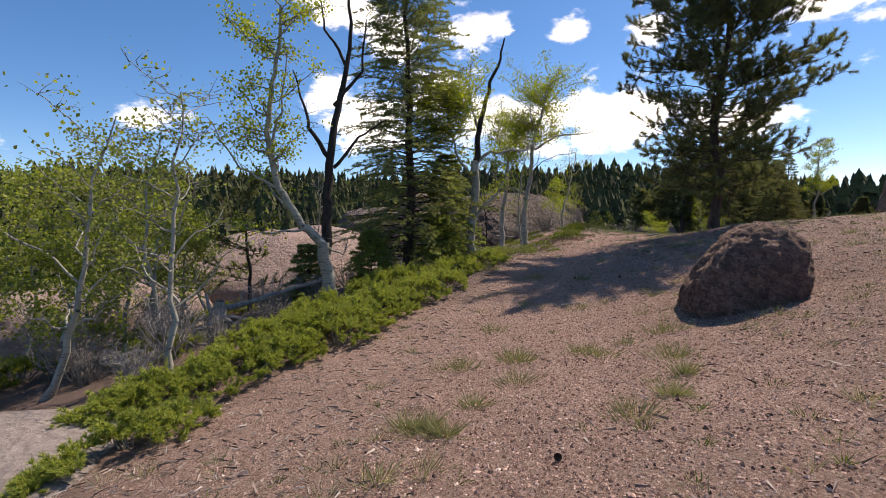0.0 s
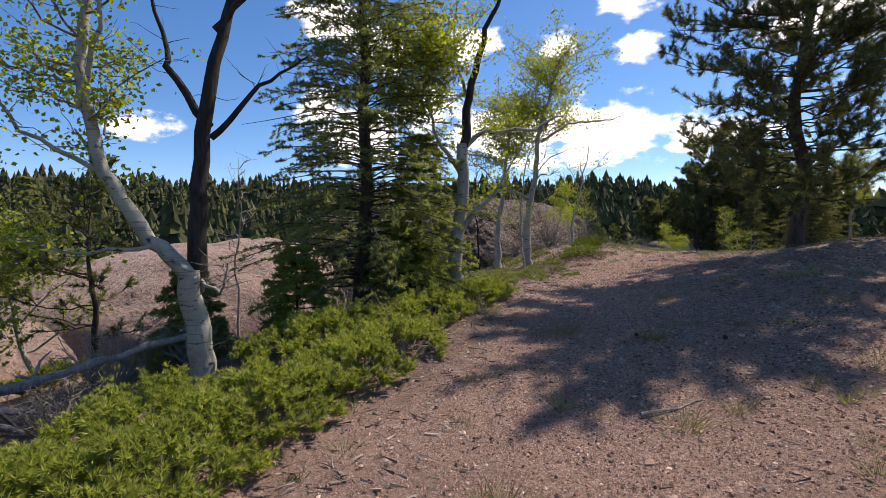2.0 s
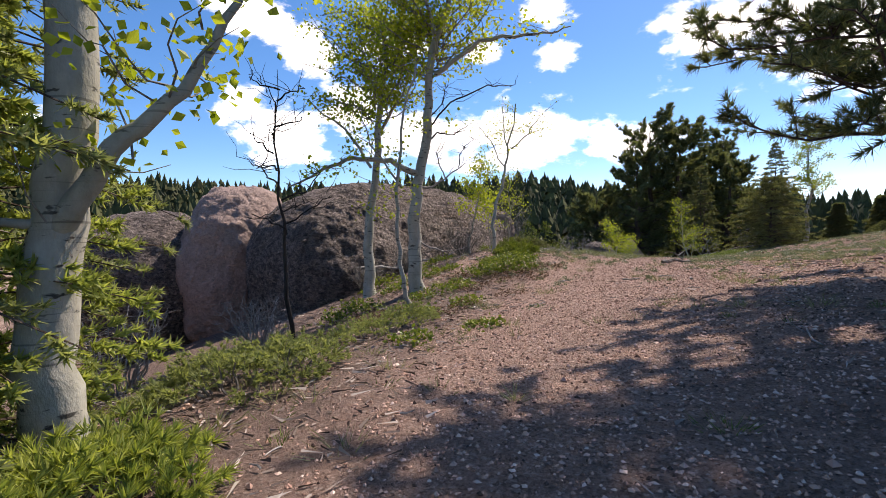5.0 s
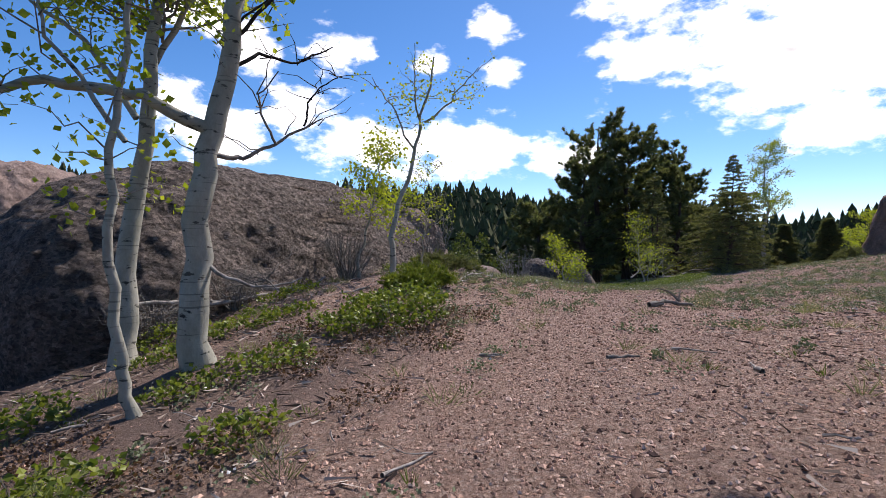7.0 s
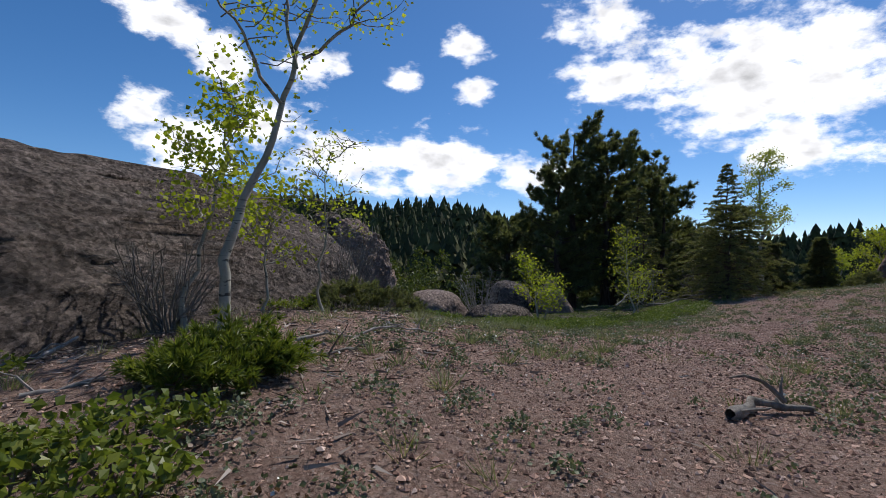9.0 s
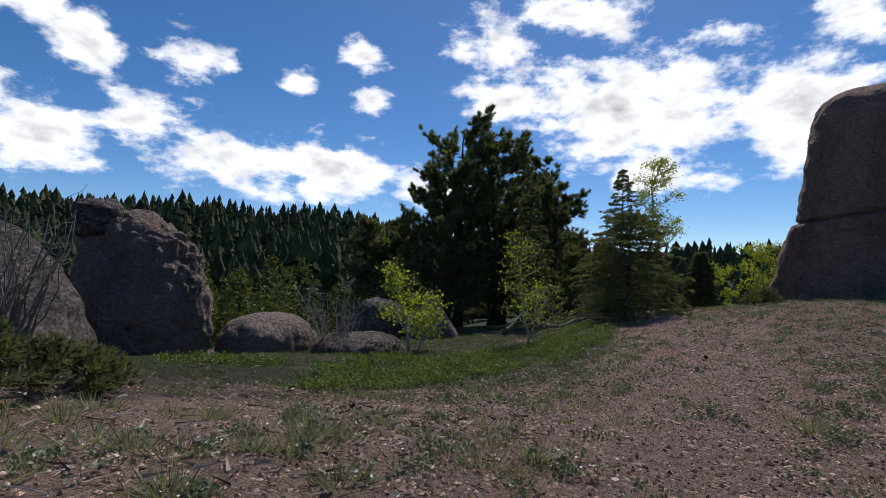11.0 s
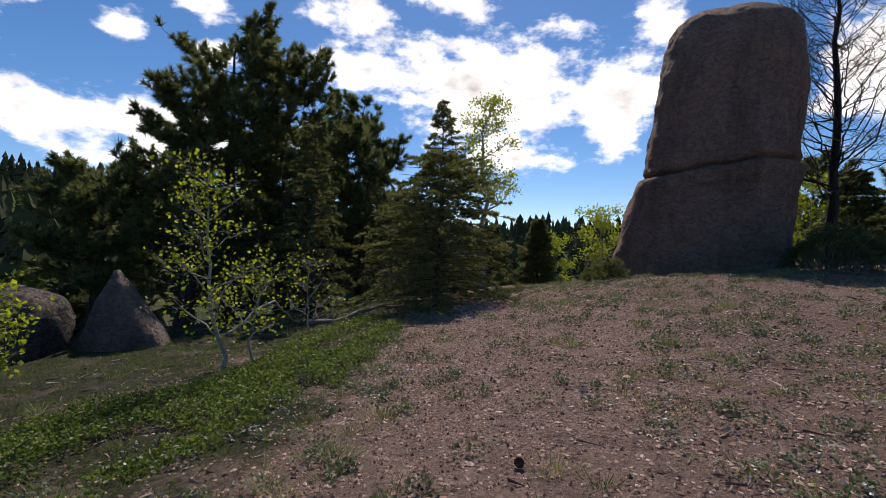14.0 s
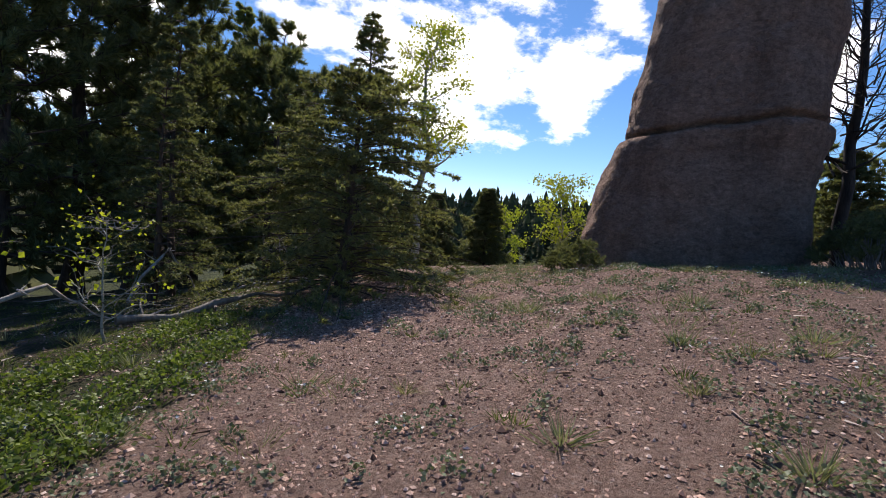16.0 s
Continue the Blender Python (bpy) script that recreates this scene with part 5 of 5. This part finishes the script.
for k, (px, py, r, h) in enumerate(((-4.3, 6.6, 0.6, 0.7), (-5.8, 8.0, 0.8, 0.9), (-6.6, 9.2, 0.8, 1.1), (-4.0, 8.4, 0.5, 0.6), (-7.6, 7.4, 0.8, 1.2), (-3.6, 10.6, 0.6, 0.7), (-6.2, 6.2, 0.6, 0.8), (-5.0, 5.6, 0.5, 0.6), (-2.2, 14.6, 0.7, 1.0), (-3.4, 13.4, 0.7, 0.9), (0.6, 16.8, 0.6, 0.7), (-0.6, 15.6, 0.7, 0.9), (-7.4, 5.2, 0.7, 1.0))):
    bare_shrub(px, py, r, h, "tangled grey brush below the trail", 20 + k, BARK_GREY if k % 3 else BARK_TWIG, 30)
for k, (px, py, rx, h) in enumerate(((-5.6, 7.2, 0.7, 0.4), (-7.2, 9.8, 0.9, 0.5), (-4.6, 11.6, 0.7, 0.35), (-2.6, 15.4, 0.8, 0.4), (-8.6, 7.4, 0.9, 0.5), (-6.4, 11.6, 0.8, 0.4))):
    juniper(px, py, rx, rx * 0.8, h, "green undergrowth below the trail", 60 + k, 0.4, LEAF_GREEN, 7, "undergrowth_shrub")
dead_tree(1.15, 16.2, 3.4, "thin black dead sapling below the trail", (-0.1, 0), 0.03, 12, 0.8, 64, BARK_DARK, 0.4, 5)

# ---------------------------------------------------------------- fallen wood


def fallen_wood(pts, r0, r1, label, seed, mat=None, forks=2, name="fallen_branch"):
    """A weathered branch lying on the ground, with broken side twigs. pts: x, y, height above the ground."""
    global rng
    rng = np.random.default_rng(seed + 2100)
    pts = np.array(pts, float)
    w = np.array([(px, py, hgt(px, py) + h + r0 * 0.6) for px, py, h in pts])
    fine = np.concatenate([wiggle(a, b, 6, 0.18)[:-1] for a, b in zip(w, w[1:])] + [w[-1:]])
    o = fine[0].copy()
    e = new(name)
    e.location = o
    tagged(e, label, "branch", "fallen wood")
    stem, tw = Geo(), Geo()
    rad = np.linspace(r0, r1, len(fine)) * (1 + 0.18 * rng.normal(0, 1, len(fine)))
    tube(stem, fine - o, np.maximum(rad, 0.003), 8)
    stem.part("stem", mat or BARK_GREY, e, "", True)
    for _ in range(forks):
        i = rng.integers(1, len(fine) - 1)
        d = rng.normal(0, 1, 3)
        d[2] = abs(d[2]) * 0.5
        d /= np.linalg.norm(d)
        a = fine[i] - o
        tube(tw, wiggle(a, a + d * rng.uniform(0.1, 0.35) * (1 + r0 * 8), 5, 0.3), np.linspace(r0 * 0.45, r0 * 0.12, 5), 5)
    if tw.n:
        tagged(tw.part("side_twigs", mat or BARK_GREY, e), kind="stuff")
    return e


F = "weathered grey branch lying on the gravel"
fallen_wood([(1.75, 7.5, 0), (2.1, 7.55, 0.01), (2.35, 7.65, 0)], 0.016, 0.006, F, 1)
fallen_wood([(1.7, 10.6, 0), (2.2, 10.5, 0)], 0.012, 0.006, F, 2)
fallen_wood([(3.6, 10.1, 0), (3.9, 11.0, 0.05)], 0.012, 0.004, F, 3)
fallen_wood([(8.35, 19.85, 0), (8.7, 19.95, 0.02), (9.05, 19.8, 0)], 0.045, 0.02, "short dark weathered log on the trail", 4, BARK_TWIG, 3, "fallen_log")
fallen_wood([(6.95, 17.8, 0), (7.15, 17.5, 0)], 0.012, 0.005, F, 5, None, 1)
fallen_wood([(6.25, 17.75, 0), (6.55, 17.7, 0)], 0.014, 0.008, "dark stick half sunk in the gravel", 6, BARK_TWIG, 0)
fallen_wood([(6.95, 16.9, 0), (7.05, 17.1, 0.01)], 0.015, 0.006, F, 8, None, 0)
fallen_wood([(3.2, 22.0, 0.15), (3.7, 21.9, 0.02), (4.15, 22.2, 0.12)], 0.035, 0.012, "bleached crooked snag below the dome", 9, None, 4)
fallen_wood([(1.9, 21.0, 0.5), (2.6, 21.5, 0.22), (3.3, 21.9, 0.05)], 0.03, 0.02, "bleached crooked snag below the dome", 10, None, 4)
fallen_wood([(5.8, 21.6, 0), (6.5, 22.0, 0.05), (7.1, 22.2, 0)], 0.018, 0.006, "bleached grey branch in the litter", 11, None, 5)
fallen_wood([(5.6, 21.2, 0), (6.3, 21.4, 0.03), (6.9, 21.3, 0)], 0.02, 0.007, "dark fallen branch in the litter", 12, BARK_TWIG, 5)
fallen_wood([(4.3, 20.9, 0), (4.7, 20.95, 0)], 0.02, 0.01, "bleached grey stick in the litter", 13, None, 2)
fallen_wood([(-5.4, 8.9, 0.35), (-4.4, 9.6, 0.45), (-3.4, 10.6, 0.5)], 0.07, 0.045, "grey fallen trunk leaning on the stump", 14, None, 4, "fallen_log")
fallen_wood([(-5.4, 8.9, 0.35), (-5.9, 9.6, 0.8)], 0.05, 0.02, "grey broken branch of the stump", 15, None, 2)
fallen_wood([(18.6, 31.9, 0.05), (20.0, 31.6, 0.12), (21.6, 31.7, 0.05)], 0.06, 0.03, "dark fallen log at the wood's edge", 16, BARK_TWIG, 6, "fallen_log")
fallen_wood([(16.9, 31.6, 0.3), (17.8, 31.8, 0.7), (18.6, 32.2, 0.1)], 0.03, 0.012, "bleached arching dead branch", 17, None, 6)
fallen_wood([(18.9, 32.6, 0.2), (19.6, 32.8, 0.9), (20.1, 32.9, 0.1)], 0.025, 0.01, "bleached arching dead branch", 18, None, 6)
fallen_wood([(20.3, 32.5, 0.1), (21.4, 32.0, 0.25), (22.4, 31.6, 0.05)], 0.03, 0.01, "bleached arching dead branch", 19, None, 6)
for k, (a, b, c, d) in enumerate(((5.3, 18.2, 5.5, 18.1), (4.2, 16.5, 4.5, 16.7), (3.2, 17.4, 3.6, 17.8), (2.2, 18.1, 2.7, 18.3), (3.6, 18.9, 3.9, 18.7), (7.8, 16.2, 8.0, 16.4), (1.3, 9.8, 1.6, 9.9), (5.2, 13.1, 5.5, 13.6), (5.8, 11.4, 6.1, 11.2), (12.4, 24.9, 12.7, 25.0), (17.9, 24.6, 18.1, 24.7), (14.9, 24.1, 15.1, 24.05))):
    fallen_wood([(a, b, 0), (c, d, 0)], 0.012, 0.005, "small grey stick on the gravel", 30 + k, None, 1, "stick")


def stump(x, y, label):
    global rng
    rng = np.random.default_rng(2500)
    e = empty_at("tree_stump", x, y, hgt(x, y) - 0.05, label, "stump")
    core, roots = Geo(), Geo()
    tube(core, [(0, 0, 0), (0.02, 0, 0.25), (0, 0.02, 0.5), (0.05, 0, 0.72)], [0.26, 0.18, 0.15, 0.09], 12)
    for k in range(9):
        a = k * 0.7 + rng.uniform(-0.2, 0.2)
        p = wiggle((0.1 * math.cos(a), 0.1 * math.sin(a), 0.35), (0.6 * math.cos(a), 0.6 * math.sin(a), rng.uniform(-0.05, 0.35)), 6, 0.25)
        tube(roots, p, np.linspace(0.07, 0.02, 6), 6)
    core.part("core", BARK_GREY, e, "", True)
    tagged(roots.part("roots", BARK_GREY, e, "", True), kind="stuff")


stump(-5.2, 8.7, "grey weathered stump with splayed roots")


def cone(x, y, seed):
    """A fallen pine cone with its scales."""
    global rng
    rng = np.random.default_rng(seed + 2600)
    geo = Geo()
    size = 0.55
    for k in range(60):
        u = k / 60
        a = k * 2.4
        r = 0.032 * math.sin(math.pi * (0.15 + 0.8 * u))
        p = np.array([math.cos(a) * r, math.sin(a) * r, 0.075 * u])
        o = np.array([math.cos(a), math.sin(a), 0.5]) * 0.022
        s = np.array([-math.sin(a), math.cos(a), 0]) * 0.011
        geo.add(np.array([p * 0.5 - s, p * 0.5 + s, p + o + s * 0.7, p + o - s * 0.7]) * size, [[0, 1, 2, 3]])
    ob = geo.part("pine_cone", BARK_PINE, None, "dry brown pine cone on the gravel")
    ob.matrix_world = pose(x, y, hgt(x, y) + 0.03, 75, 0, seed * 50)
    tagged(ob, category="pine cone", group="pine cones")


for k, (px, py) in enumerate(((0.42, 2.0), (11.5, 25.9), (15.5, 25.0), (3.3, 8.9), (9.6, 24.7), (2.5, 9.4))):
    cone(px, py, k)

# ---------------------------------------------------------------- grass, pebbles and litter, past counting
rng = np.random.default_rng(77)


def scatter(n, lo, hi, keep):
    """Places over the walked ground, kept where keep(x, y, d) is above a random number."""
    step = np.linalg.norm(np.diff(TRAIL, axis=0), axis=1)
    run = np.r_[0, np.cumsum(step)]
    s = rng.uniform(3.0, run[-1], n)
    i = np.clip(np.searchsorted(run, s) - 1, 0, len(step) - 1)
    p = TRAIL[i] + (TRAIL[i + 1] - TRAIL[i]) * ((s - run[i]) / step[i])[:, None]
    d = rng.uniform(lo, hi, n)
    turn = np.gradient(TRAIL, axis=0)
    v = turn[i] + (turn[i + 1] - turn[i]) * ((s - run[i]) / step[i])[:, None]
    v = v / np.linalg.norm(v, axis=1)[:, None]
    x, y = p[:, 0] + v[:, 1] * d, p[:, 1] - v[:, 0] * d
    ok = rng.uniform(0, 1, n) < keep(x, y, d)
    return x[ok], y[ok], d[ok]


def patchy(x, y, f, s):
    return np.array([noise.noise(Vector((a * f + s, b * f, s))) for a, b in zip(x, y)])


def pebbles():
    geo = Geo()
    base = np.array([(1, 0, 0), (-1, 0, 0), (0, 1, 0), (0, -1, 0), (0, 0, 1), (0.1, 0.1, -1)], float)
    tri = np.array([(0, 2, 4), (2, 1, 4), (1, 3, 4), (3, 0, 4), (2, 0, 5), (1, 2, 5), (3, 1, 5), (0, 3, 5)])
    x, y, d = scatter(360000, -4.6, 7.0, lambda x, y, d: np.exp(-((d - 0.5) / 3.8) ** 2) * (1 - 0.7 * ease(0.8, 2.0, -d) * (1 - ease(19, 22, y) * (1 - ease(25.5, 27, y)))))
    n = len(x)
    s = 0.006 + 0.017 * rng.beta(1.1, 3.2, n) + rng.uniform(0.006, 0.02, n) * (rng.uniform(0, 1, n) > 0.996)
    z = height(x, y)
    v = base[None] * (s[:, None] * rng.uniform(0.6, 1.5, (n, 3)))[:, None, :] * rng.uniform(0.75, 1.25, (n, 6, 1))
    a = rng.uniform(0, 6.283, n)
    c, q = np.cos(a)[:, None], np.sin(a)[:, None]
    v = np.stack([v[..., 0] * c - v[..., 1] * q, v[..., 0] * q + v[..., 1] * c, v[..., 2] * 0.7], -1)
    v = v + np.stack([x, y, z + s * 0.25], -1)[:, None]
    geo.add(v, (np.arange(n)[:, None, None] * 6 + tri).reshape(-1, 3))
    tagged(geo.part("pebbles", PEBBLE, None, "loose pink granite pebbles over the trail"), category="gravel", kind="stuff")


pebbles()


def litter():
    geo = Geo()
    x, y, d = scatter(52000, -6.0, 6.0, lambda x, y, d: np.where(d < 0, ease(0.7, 1.8, -d), (0.1 + 0.25 * ease(8, 11, y)) * ease(0.5, 2.5, d) + 0.06) * (1 - 0.8 * ease(23, 26, y)))
    n = len(x)
    a = rng.uniform(0, 6.283, n)
    w = np.c_[np.cos(a), np.sin(a), rng.normal(0.05, 0.12, n)]
    blades(geo, np.c_[x, y, height(x, y) + 0.012], w, rng.uniform(0.04, 0.18, n), rng.uniform(0.004, 0.013, n))
    tagged(geo.part("needle_litter", CHIPS, None, "dry needles, bark chips and twigs"), category="litter", kind="stuff")


litter()


def twig_bits():
    """Broken twigs and bark bits lying loose beside the trail."""
    geo = Geo()
    x, y, d = scatter(4200, -6.0, 5.0, lambda x, y, d: np.where(d < 0, 0.75 * ease(0.8, 2.0, -d), 0.12) * (1 - 0.6 * ease(22, 25, y)))
    for px, py in zip(x, y):
        a, ln = rng.uniform(0, 6.283), rng.uniform(0.03, 0.17)
        bx, by = px + math.cos(a) * ln, py + math.sin(a) * ln
        p = wiggle((px, py, hgt(px, py) + 0.012), (bx, by, hgt(bx, by) + rng.uniform(0.01, 0.05)), 4, 0.3)
        tube(geo, p, np.linspace(0.005, 0.0025, 4) * rng.uniform(0.6, 1.6), 4)
    tagged(geo.part("loose_twigs", BARK_GREY, None, "loose grey twigs among the needle litter"), category="litter", kind="stuff")


def grass(name, mat, label, n, lo, hi, keep, tall, wide, spread, count, extra=()):
    geo = Geo()
    x, y, d = scatter(n, lo, hi, keep)
    for px, py in [*zip(x, y), *extra]:
        k = max(4, int(count * rng.uniform(0.5, 1.6)))
        r = spread * rng.uniform(0.5, 1.5)
        ox, oy = rng.normal(0, r, k), rng.normal(0, r, k)
        at = np.c_[px + ox, py + oy, height(px + ox, py + oy)]
        w = np.c_[ox * 3 / (r * 4) + rng.normal(0, 0.3, k), oy * 3 / (r * 4) + rng.normal(0, 0.3, k), np.full(k, 1.0)]
        blades(geo, at, w, tall * rng.uniform(0.45, 1.2, k), wide)
    tagged(geo.part(name, mat, None, label), category="grass", kind="stuff")


grass("dry_grass", GRASS_DRY, "sparse tufts of dry grey-green grass", 900, -4.0, 7.0, lambda x, y, d: 0.6 * ease(0.3, 1.2, np.abs(d)) + 0.12, 0.15, 0.0032, 0.055, 30, [(-0.6, 2.9), (-0.45, 2.8), (-0.7, 3.05), (-0.16, 4.8), (1.55, 4.7), (1.45, 4.9), (0.36, 6.5), (0.3, 6.6), (-0.9, 2.1), (2.07, 7.3), (2.6, 5.4), (1.2, 2.8)])
grass("green_grass", GRASS_GREEN, "small fresh green grass tufts", 1900, -5.0, 8.0, lambda x, y, d: (0.25 + 0.6 * ease(20, 24, y)) * (0.2 + 0.8 * ease(0.3, 1.0, np.abs(d))), 0.085, 0.0035, 0.05, 24)
grass("turf", GRASS_GREEN, "thin green turf beside the trail", 5200, -9.0, -1.0, lambda x, y, d: ease(24.5, 26.5, y) * ease(1.0, 1.8, -d), 0.07, 0.004, 0.07, 16)

grass("grey_grass", GRASS_SAGE, "clumps of long grey-green grass", 3200, -5.0, 7.0, lambda x, y, d: 0.9 * np.exp(-((x - 8.4) ** 2 / 1.6 + (y - 23.2) ** 2 / 2.0)) + 0.16 * ease(19, 22, y) * ease(0.4, 1.2, np.abs(d)), 0.17, 0.0045, 0.06, 44)
twig_bits()
grass("bunch_grass", GRASS_DRY, "yellow-green bunches of grass on the gravel", 60, -2.0, 4.0, lambda x, y, d: 0.5 * (y < 12), 0.2, 0.0045, 0.085, 90, [(-0.6, 2.9), (-0.4, 2.75), (-0.75, 3.1), (0.4, 4.0), (-0.16, 4.8), (1.55, 4.7), (1.4, 4.95), (0.36, 6.5), (2.1, 3.6), (2.3, 4.3), (-0.9, 2.1), (-0.65, 2.95), (-0.55, 3.0), (2.0, 7.3), (2.7, 5.4), (1.7, 3.0), (-0.1, 3.4), (1.2, 2.6)])


def sage():
    geo, petals = Geo(), Geo()
    x, y, d = scatter(4200, -3.0, 9.0, lambda x, y, d: ease(15.5, 21, y) * (0.25 + 0.75 * ease(0.35, 0.9, np.abs(d))))
    for px, py in zip(x, y):
        k = rng.integers(24, 90)
        r = rng.uniform(0.03, 0.11)
        ox, oy = rng.normal(0, r, k), rng.normal(0, r, k)
        hh = np.maximum(0.075 * (1 - (ox ** 2 + oy ** 2) / (5 * r * r)), 0.005)
        leaves(geo, np.c_[px + ox, py + oy, height(px + ox, py + oy) + hh * rng.uniform(0.3, 1.2, k)], 0.027, 0.2)
        if rng.uniform() < 0.35:
            m = rng.integers(2, 7)
            ox, oy = rng.normal(0, r, m), rng.normal(0, r, m)
            leaves(petals, np.c_[px + ox, py + oy, height(px + ox, py + oy) + 0.06], 0.022, 0.8)
    tagged(geo.part("sage_plants", SAGE, None, "small grey-green sage plants on gravel"), category="plants", kind="stuff")
    tagged(petals.part("white_flowers", FLOWER, None, "tiny white flowers among the sage"), category="flowers", kind="stuff")


sage()


# ---------------------------------------------------------------- far woods
def conifers(name, n, r0, r1, h0, h1, label, seed, arc=(-80, 150), tiers=6, sides=6):
    g = np.random.default_rng(seed)
    geo = Geo()
    az = np.radians(g.uniform(arc[0], arc[1], n))
    r = np.sqrt(g.uniform(r0 * r0, r1 * r1, n))
    x, y = 10 + r * np.sin(az), 18 + r * np.cos(az)
    z = height(x, y)
    tall = g.uniform(h0, h1, n) * (1 - 0.45 * np.exp(-((np.degrees(az) - 57) / 9) ** 2) * (r < 120))
    verts, faces, c = [], [], 0
    for px, py, pz, h in zip(x, y, z, tall):
        h = h * g.uniform(0.6, 1.25)
        w = h * g.uniform(0.17, 0.34)
        for t in range(tiers):
            u0 = 0.06 + 0.9 * t / tiers
            u1 = min(u0 + 1.7 / tiers, 1.0)
            rr = w * (1 - u0) ** 0.8 + 0.1
            a = g.uniform(0, 6.283) + np.arange(sides) * 6.2832 / sides
            q = rr * g.uniform(0.45, 1.3, sides)
            verts.append(np.c_[px + np.cos(a) * q, py + np.sin(a) * q, pz + h * u0 + g.uniform(-0.05, 0.03, sides) * h])
            verts.append([[px + g.normal(0, 0.04), py + g.normal(0, 0.04), pz + h * u1]])
            k = np.arange(sides)
            faces.append(np.c_[c + k, c + (k + 1) % sides, np.full(sides, c + sides)])
            c += sides + 1
    geo.add(np.concatenate(verts), np.concatenate(faces))
    tagged(geo.part(name, FOREST, None, label), category="forest", kind="stuff")


conifers("hillside_forest", 11000, 58, 230, 3.4, 8.5, "dark conifer forest over the far hillside", 1)
conifers("valley_forest", 420, 34, 62, 3.5, 6.5, "dark conifers in the wooded valley", 2, (-75, 22), 9, 9)
conifers("ridge_forest", 260, 36, 62, 3.5, 6.0, "dark conifers beyond the crest", 3, (66, 130), 9, 9)
conifers("saddle_forest", 160, 38, 62, 3.0, 5.0, "dark conifers in the far dip", 4, (22, 66), 9, 9)


def leafy_woods():
    g = np.random.default_rng(9)
    geo = Geo()
    global rng
    rng = g
    for k in range(130):
        az, r = math.radians(g.uniform(-70, 5) if k < 80 else g.uniform(-4, 24)), g.uniform(22, 44) if k < 80 else g.uniform(19, 34)
        px, py = 10 + r * math.sin(az), 18 + r * math.cos(az)
        if math.hypot(px + 6, py - 17) < 6 or math.hypot(px - 3, py - 27.6) < 6.5 or math.hypot(px + 3, py - 25) < 5 or px > -4 and py < 22 or k >= 80 and (math.hypot(px - 10.5, py - 32.5) < 3.4 or math.hypot(px - 15.5, py - 34.5) < 2.6 or px > 16.5):
            continue
        h, w = g.uniform(1.8, 3.6), g.uniform(0.6, 1.1)
        n = 420
        u = g.uniform(0.15, 1, n)
        a = g.uniform(0, 6.283, n)
        q = w * np.sin(np.pi * u ** 0.8) ** 0.6 * np.sqrt(g.uniform(0.1, 1, n))
        leaves(geo, np.c_[px + np.cos(a) * q, py + np.sin(a) * q, hgt(px, py) + h * u], 0.14)
    tagged(geo.part("valley_aspens", LEAF_VALLEY, None, "fresh green aspen thickets in the valley"), category="woods", kind="stuff")


leafy_woods()
